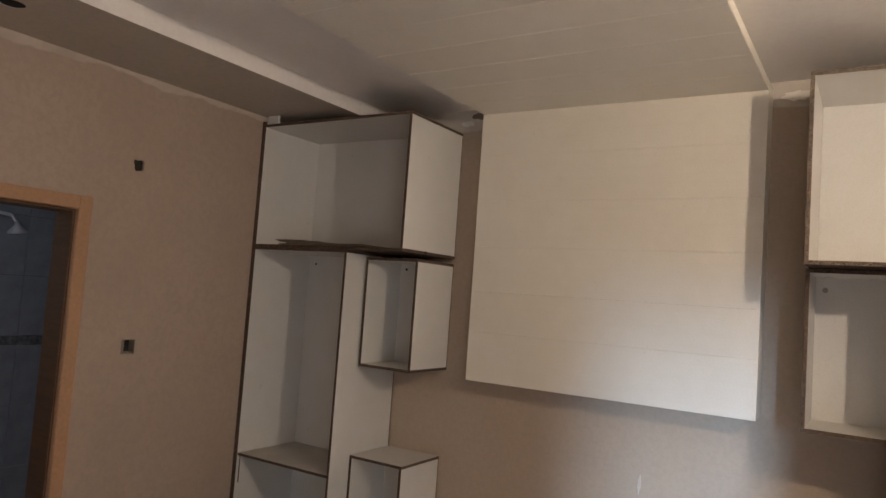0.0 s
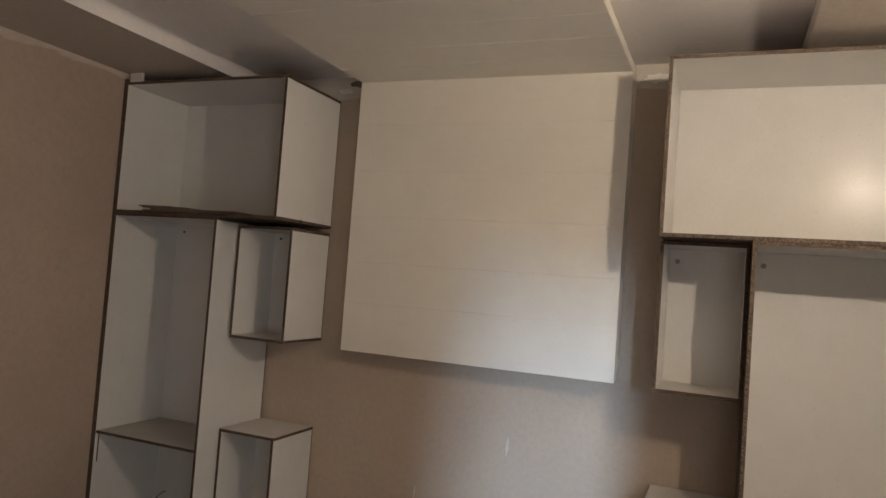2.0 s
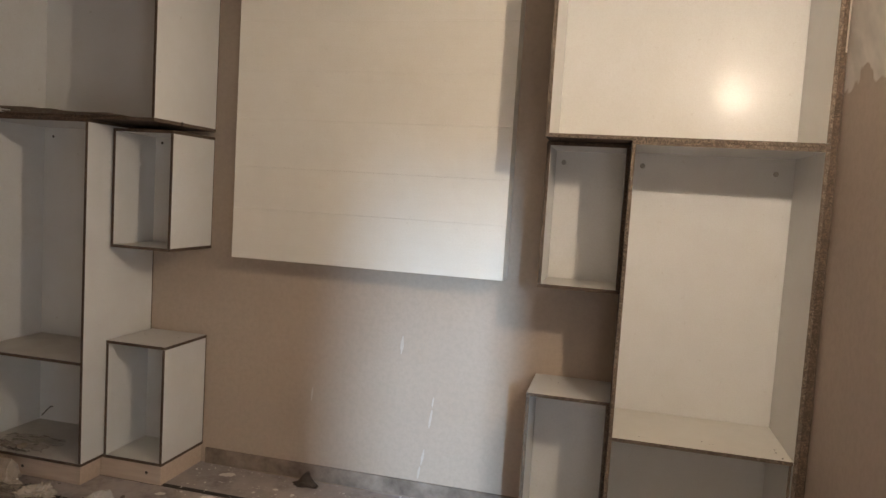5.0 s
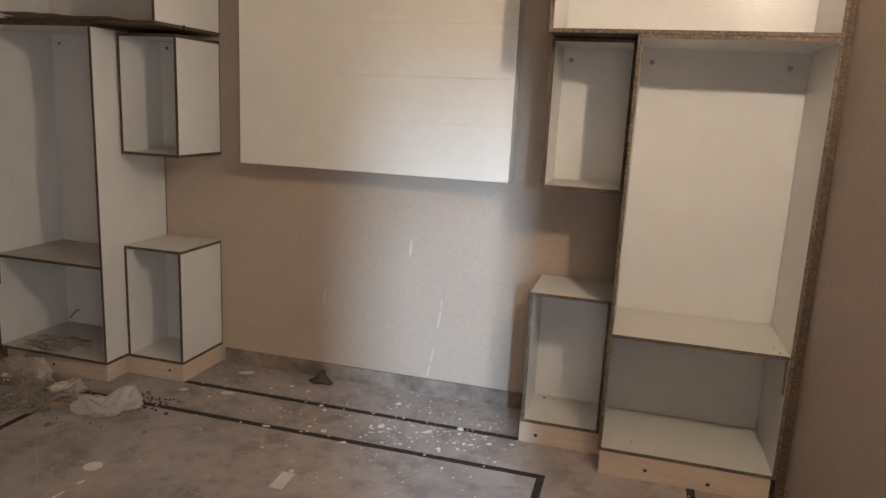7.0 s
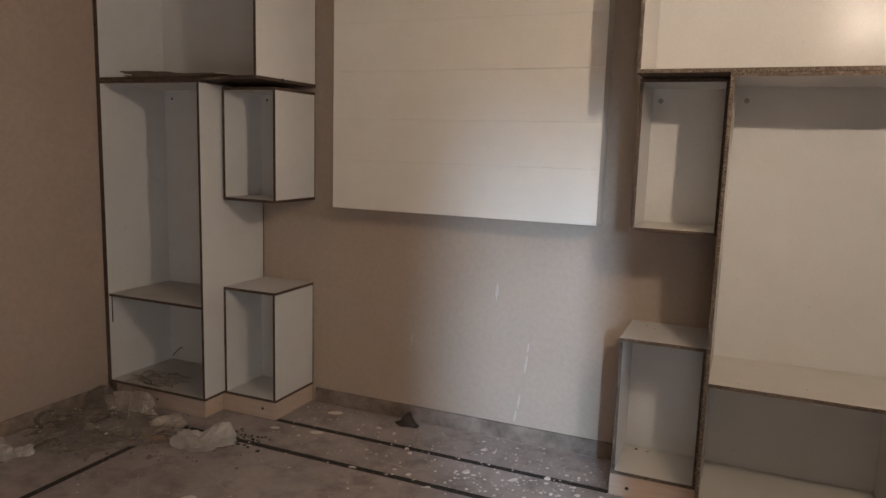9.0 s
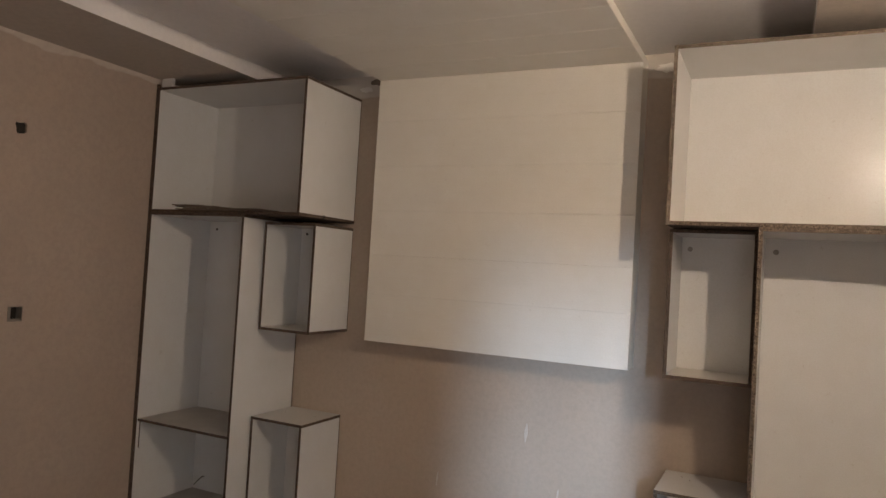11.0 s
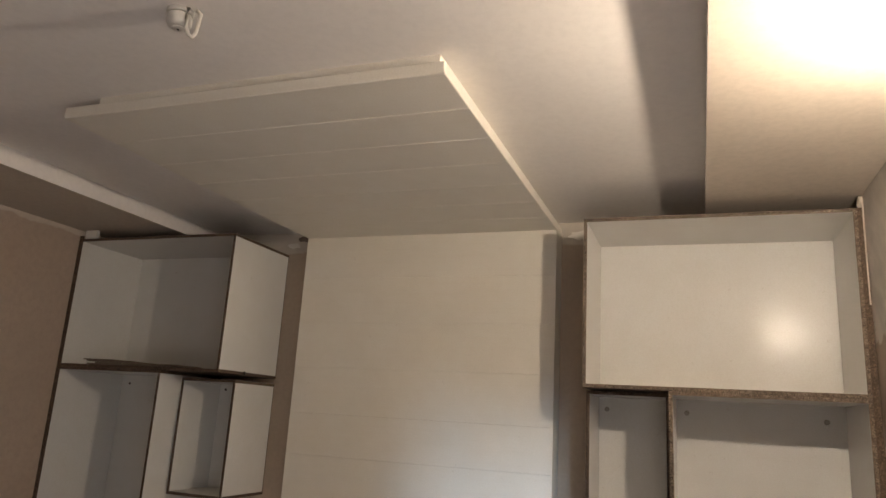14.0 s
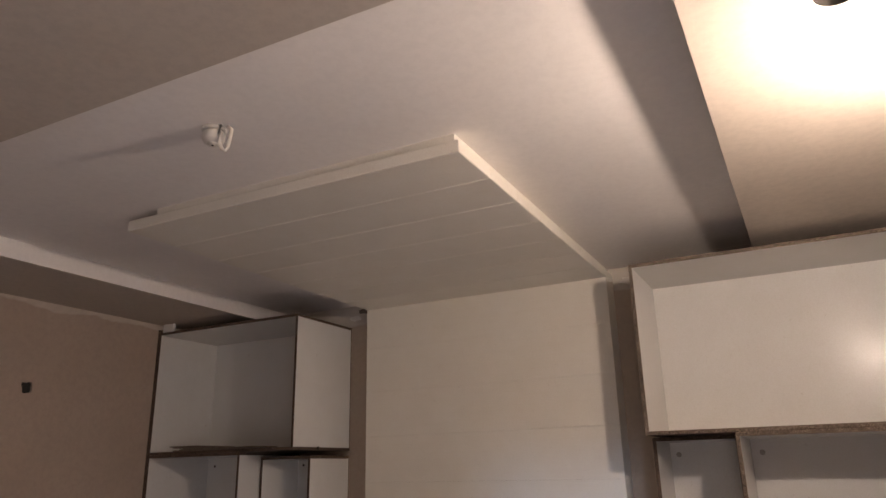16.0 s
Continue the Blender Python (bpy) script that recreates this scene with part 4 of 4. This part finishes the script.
def scatter(name, seed, n, spot, size, mat, label, category, flatness=0.25, z=0.0):
    """Many small bits on the floor, too many to count."""
    rnd = random.Random(seed)
    verts, faces = [], []
    for _ in range(n):
        x, y = spot(rnd)
        s = size * rnd.uniform(0.3, 1.0) ** 2 * (2.2 if rnd.random() < 0.06 else 1.0)
        k = rnd.randint(4, 7)
        base = len(verts)
        h = max(0.0009, s * flatness * rnd.uniform(0.4, 1.0))
        a0 = rnd.uniform(0, 6.28)
        ring = [(s * rnd.uniform(0.6, 1.1), a0 + 6.2832 * i / k) for i in range(k)]
        verts += [(x + r * math.cos(a), y + r * math.sin(a), z + 0.0005) for r, a in ring]
        verts += [(x + 0.75 * r * math.cos(a), y + 0.75 * r * math.sin(a), z + 0.0005 + h) for r, a in ring]
        faces += [tuple(base + k + i for i in range(k)), tuple(base + i for i in reversed(range(k)))]
        faces += [(base + i, base + (i + 1) % k, base + k + (i + 1) % k, base + k + i) for i in range(k)]
    me = bpy.data.meshes.new(name)
    me.from_pydata(verts, [], faces)
    me.materials.append(mat)
    return tagged(new(name, me), label, category, "", "stuff")


scatter("plaster_flakes", 5, 420, lambda r: (r.uniform(1.35, 3.25), -min(0.02 + abs(r.gauss(0.28, 0.28)), 1.6)), 0.0088, M_FLAKE, "scattered white plaster flakes on the floor", "debris")
scatter("plaster_flakes", 6, 240, lambda r: (r.uniform(0.3, 4.2), r.uniform(-2.6, -0.62)), 0.007, M_FLAKE, "scattered white plaster flakes on the floor", "debris")
scatter("plaster_flakes", 16, 190, lambda r: (r.gauss(2.78, 0.32), -max(0.04, r.gauss(0.50, 0.20))), 0.0115, M_FLAKE, "scattered white plaster flakes on the black strips", "debris")
scatter("rubble_bits", 7, 260, lambda r: (r.gauss(0.85, 0.26), max(r.gauss(-0.86, 0.12), -1.08)), 0.011, M_GRIT, "dark rubble bits among the plastic", "debris", 0.7)
scatter("plaster_flakes", 31, 60, lambda r: tuple(c + r.gauss(0, 0.06) for c in r.choice(scatter_spots)), 0.008, M_FLAKE, "white plaster crumbs caught in the plastic", "debris", 0.5, 0.055)
scatter("rubble_bits", 9, 160, lambda r: (min(r.gauss(0.50, 0.17), 0.95), max(r.gauss(-0.96, 0.12), -1.2)), 0.013, M_GRIT, "dark rubble bits under the plastic", "debris", 0.8)
scatter("rubble_bits", 8, 80, lambda r: (r.gauss(1.34, 0.07), r.gauss(-0.68, 0.05)), 0.011, M_RAG, "dark rubble bits on the floor", "debris", 0.7)

scatter("wood_crumbs", 11, 9, lambda r: (r.choice((3.785, 3.895, 4.065, 4.33)) + r.gauss(0, 0.014), r.gauss(-0.47, 0.04)), 0.009, M_RAG, "dark wood crumbs on the wardrobe shelf", "debris", 0.5, 0.668)
scatter("wood_crumbs", 12, 5, lambda r: (r.choice((3.316, 3.391)) + r.gauss(0, 0.007), r.gauss(-0.105, 0.003)), 0.008, M_RAG, "dark wood crumbs in the base box", "debris", 0.5, ZB + TH)
scatter("wood_crumbs", 13, 4, lambda r: (r.uniform(3.31, 3.60), r.uniform(-0.36, -0.05)), 0.006, M_RAG, "dark wood crumbs on the base box", "debris", 0.5, 0.776)
scatter("wood_crumbs", 14, 5, lambda r: (r.uniform(1.0, 1.28), r.uniform(-0.36, -0.1)), 0.007, M_RAG, "dark wood crumbs on the base box", "debris", 0.5, 0.771)
scatter("wood_crumbs", 15, 4, lambda r: (r.uniform(3.70, 4.36), r.uniform(-0.52, -0.15)), 0.006, M_RAG, "dark wood crumbs in the wardrobe", "debris", 0.5, ZB + TH)


def splash(x, y, rx, ry, turn, seed):
    """A flat dried splash of paint with a ragged rim."""
    rnd = random.Random(seed)
    bm = bmesh.new()
    rim, top = [], []
    for k in range(22):
        t = 2 * math.pi * k / 22
        f = rnd.uniform(0.72, 1.1)
        u, v = rx * f * math.cos(t), ry * f * math.sin(t)
        c_, s_ = math.cos(turn), math.sin(turn)
        rim.append(bm.verts.new((x + c_ * u - s_ * v, y + s_ * u + c_ * v, 0.0004)))
        top.append(bm.verts.new((x + 0.9 * (c_ * u - s_ * v), y + 0.9 * (s_ * u + c_ * v), 0.0018)))
    for k in range(22):
        bm.faces.new((rim[k], rim[(k + 1) % 22], top[(k + 1) % 22], top[k]))
    bm.faces.new(top)
    return solid("paint_splash", bm, M_FLAKE, "dried white paint splash on the stone floor", "paint splash", group="paint splashes")


for k, a in enumerate(((1.62, -0.42, 0.045, 0.022, 0.2), (1.56, -0.12, 0.05, 0.03, 0.4), (1.90, -0.20, 0.02, 0.014, 0), (2.55, -0.20, 0.022, 0.015, 0.5), (2.80, -0.46, 0.030, 0.018, 0.9),
                       (2.02, -0.70, 0.026, 0.014, 0.1), (1.37, -0.47, 0.03, 0.016, 0.3), (2.45, -0.72, 0.018, 0.012, 0.4))):
    splash(*a, 40 + k)

# a tick of paint dragged over the floor
for k, a in enumerate(((1.534, -1.667, 0.027, 0.012, 0.49), (1.561, -1.579, 0.077, 0.007, 1.53), (1.572, -1.442, 0.023, 0.01, 1.30))):
    splash(*a, 70 + k)


def dust_line(p, q, w, seed):
    """A faint pale drag mark in the floor's dust."""
    rnd = random.Random(seed)
    p, q = Vector((*p, 0.0)), Vector((*q, 0.0))
    side = (q - p).normalized().cross(Vector((0, 0, 1)))
    bm, rows = bmesh.new(), []
    for k in range(13):
        c = p.lerp(q, k / 12) + side * rnd.uniform(-0.006, 0.006)
        half = w * rnd.uniform(0.3, 1.0) * math.sin(math.pi * (0.04 + 0.92 * k / 12))
        rows.append([bm.verts.new(c + side * d * half + Vector((0, 0, z))) for d, z in ((-1, 0.0002), (-0.5, 0.0012), (0.5, 0.0012), (1, 0.0002))])
    for a_, b_ in zip(rows, rows[1:]):
        for j in range(3):
            bm.faces.new((a_[j], a_[j + 1], b_[j + 1], b_[j]))
    return solid("dust_mark", bm, M_DUST, "faint pale drag mark in the floor dust", "dust mark", "structure")


for k, (p, q, w) in enumerate((((1.31, -1.07), (1.71, -1.19), 0.007), ((1.83, -1.08), (1.80, -1.24), 0.008), ((1.59, -1.35), (1.96, -1.32), 0.004), ((1.27, -0.97), (1.50, -1.10), 0.010),
                               ((1.96, -1.32), (2.30, -1.40), 0.004), ((2.05, -0.55), (2.32, -0.60), 0.012), ((1.10, -1.20), (1.45, -1.55), 0.006))):
    dust_line(p, q, w, 90 + k)

# ---------------------------------------------------------------- bathroom tiles
def tiles(parent, u0, u1, v0, v1, tw, th, place, mat, name="tile", gap=0.003):
    """Tiles on a wall that share one mesh."""
    me = None
    for i in range(int((u1 - u0) / tw + 0.01)):
        for j in range(int((v1 - v0) / th + 0.01)):
            if me is None:
                bm = cube(gap / 2, tw - gap / 2, -0.012, 0.0, gap / 2, th - gap / 2, bevel=0.0012)
                me = mesh_of(name, bm, mat)
            t = new(name, me)
            t.parent = parent
            t.matrix_basis = place(u0 + i * tw, v0 + j * th)


left_face = lambda u, v: Matrix.Translation((BX - 0.012, u, v)) @ Matrix.Rotation(radians(90), 4, "Z")
end_face = lambda u, v: Matrix.Translation((u, BY1 + 0.012, v))
for face, host, a, b_ in ((left_face, bw, -2.92, BY1 + 0.0), (end_face, bw_end, BX, 0.0)):
    tiles(host, a, b_, 0.0, 1.2, 0.25, 0.4, face, M_TILE)
    tiles(host, a, b_, 1.2, 1.26, 0.25, 0.06, face, M_BORDER, "border_tile")
    tiles(host, a, b_, 1.26, 2.86, 0.25, 0.4, face, M_TILE)
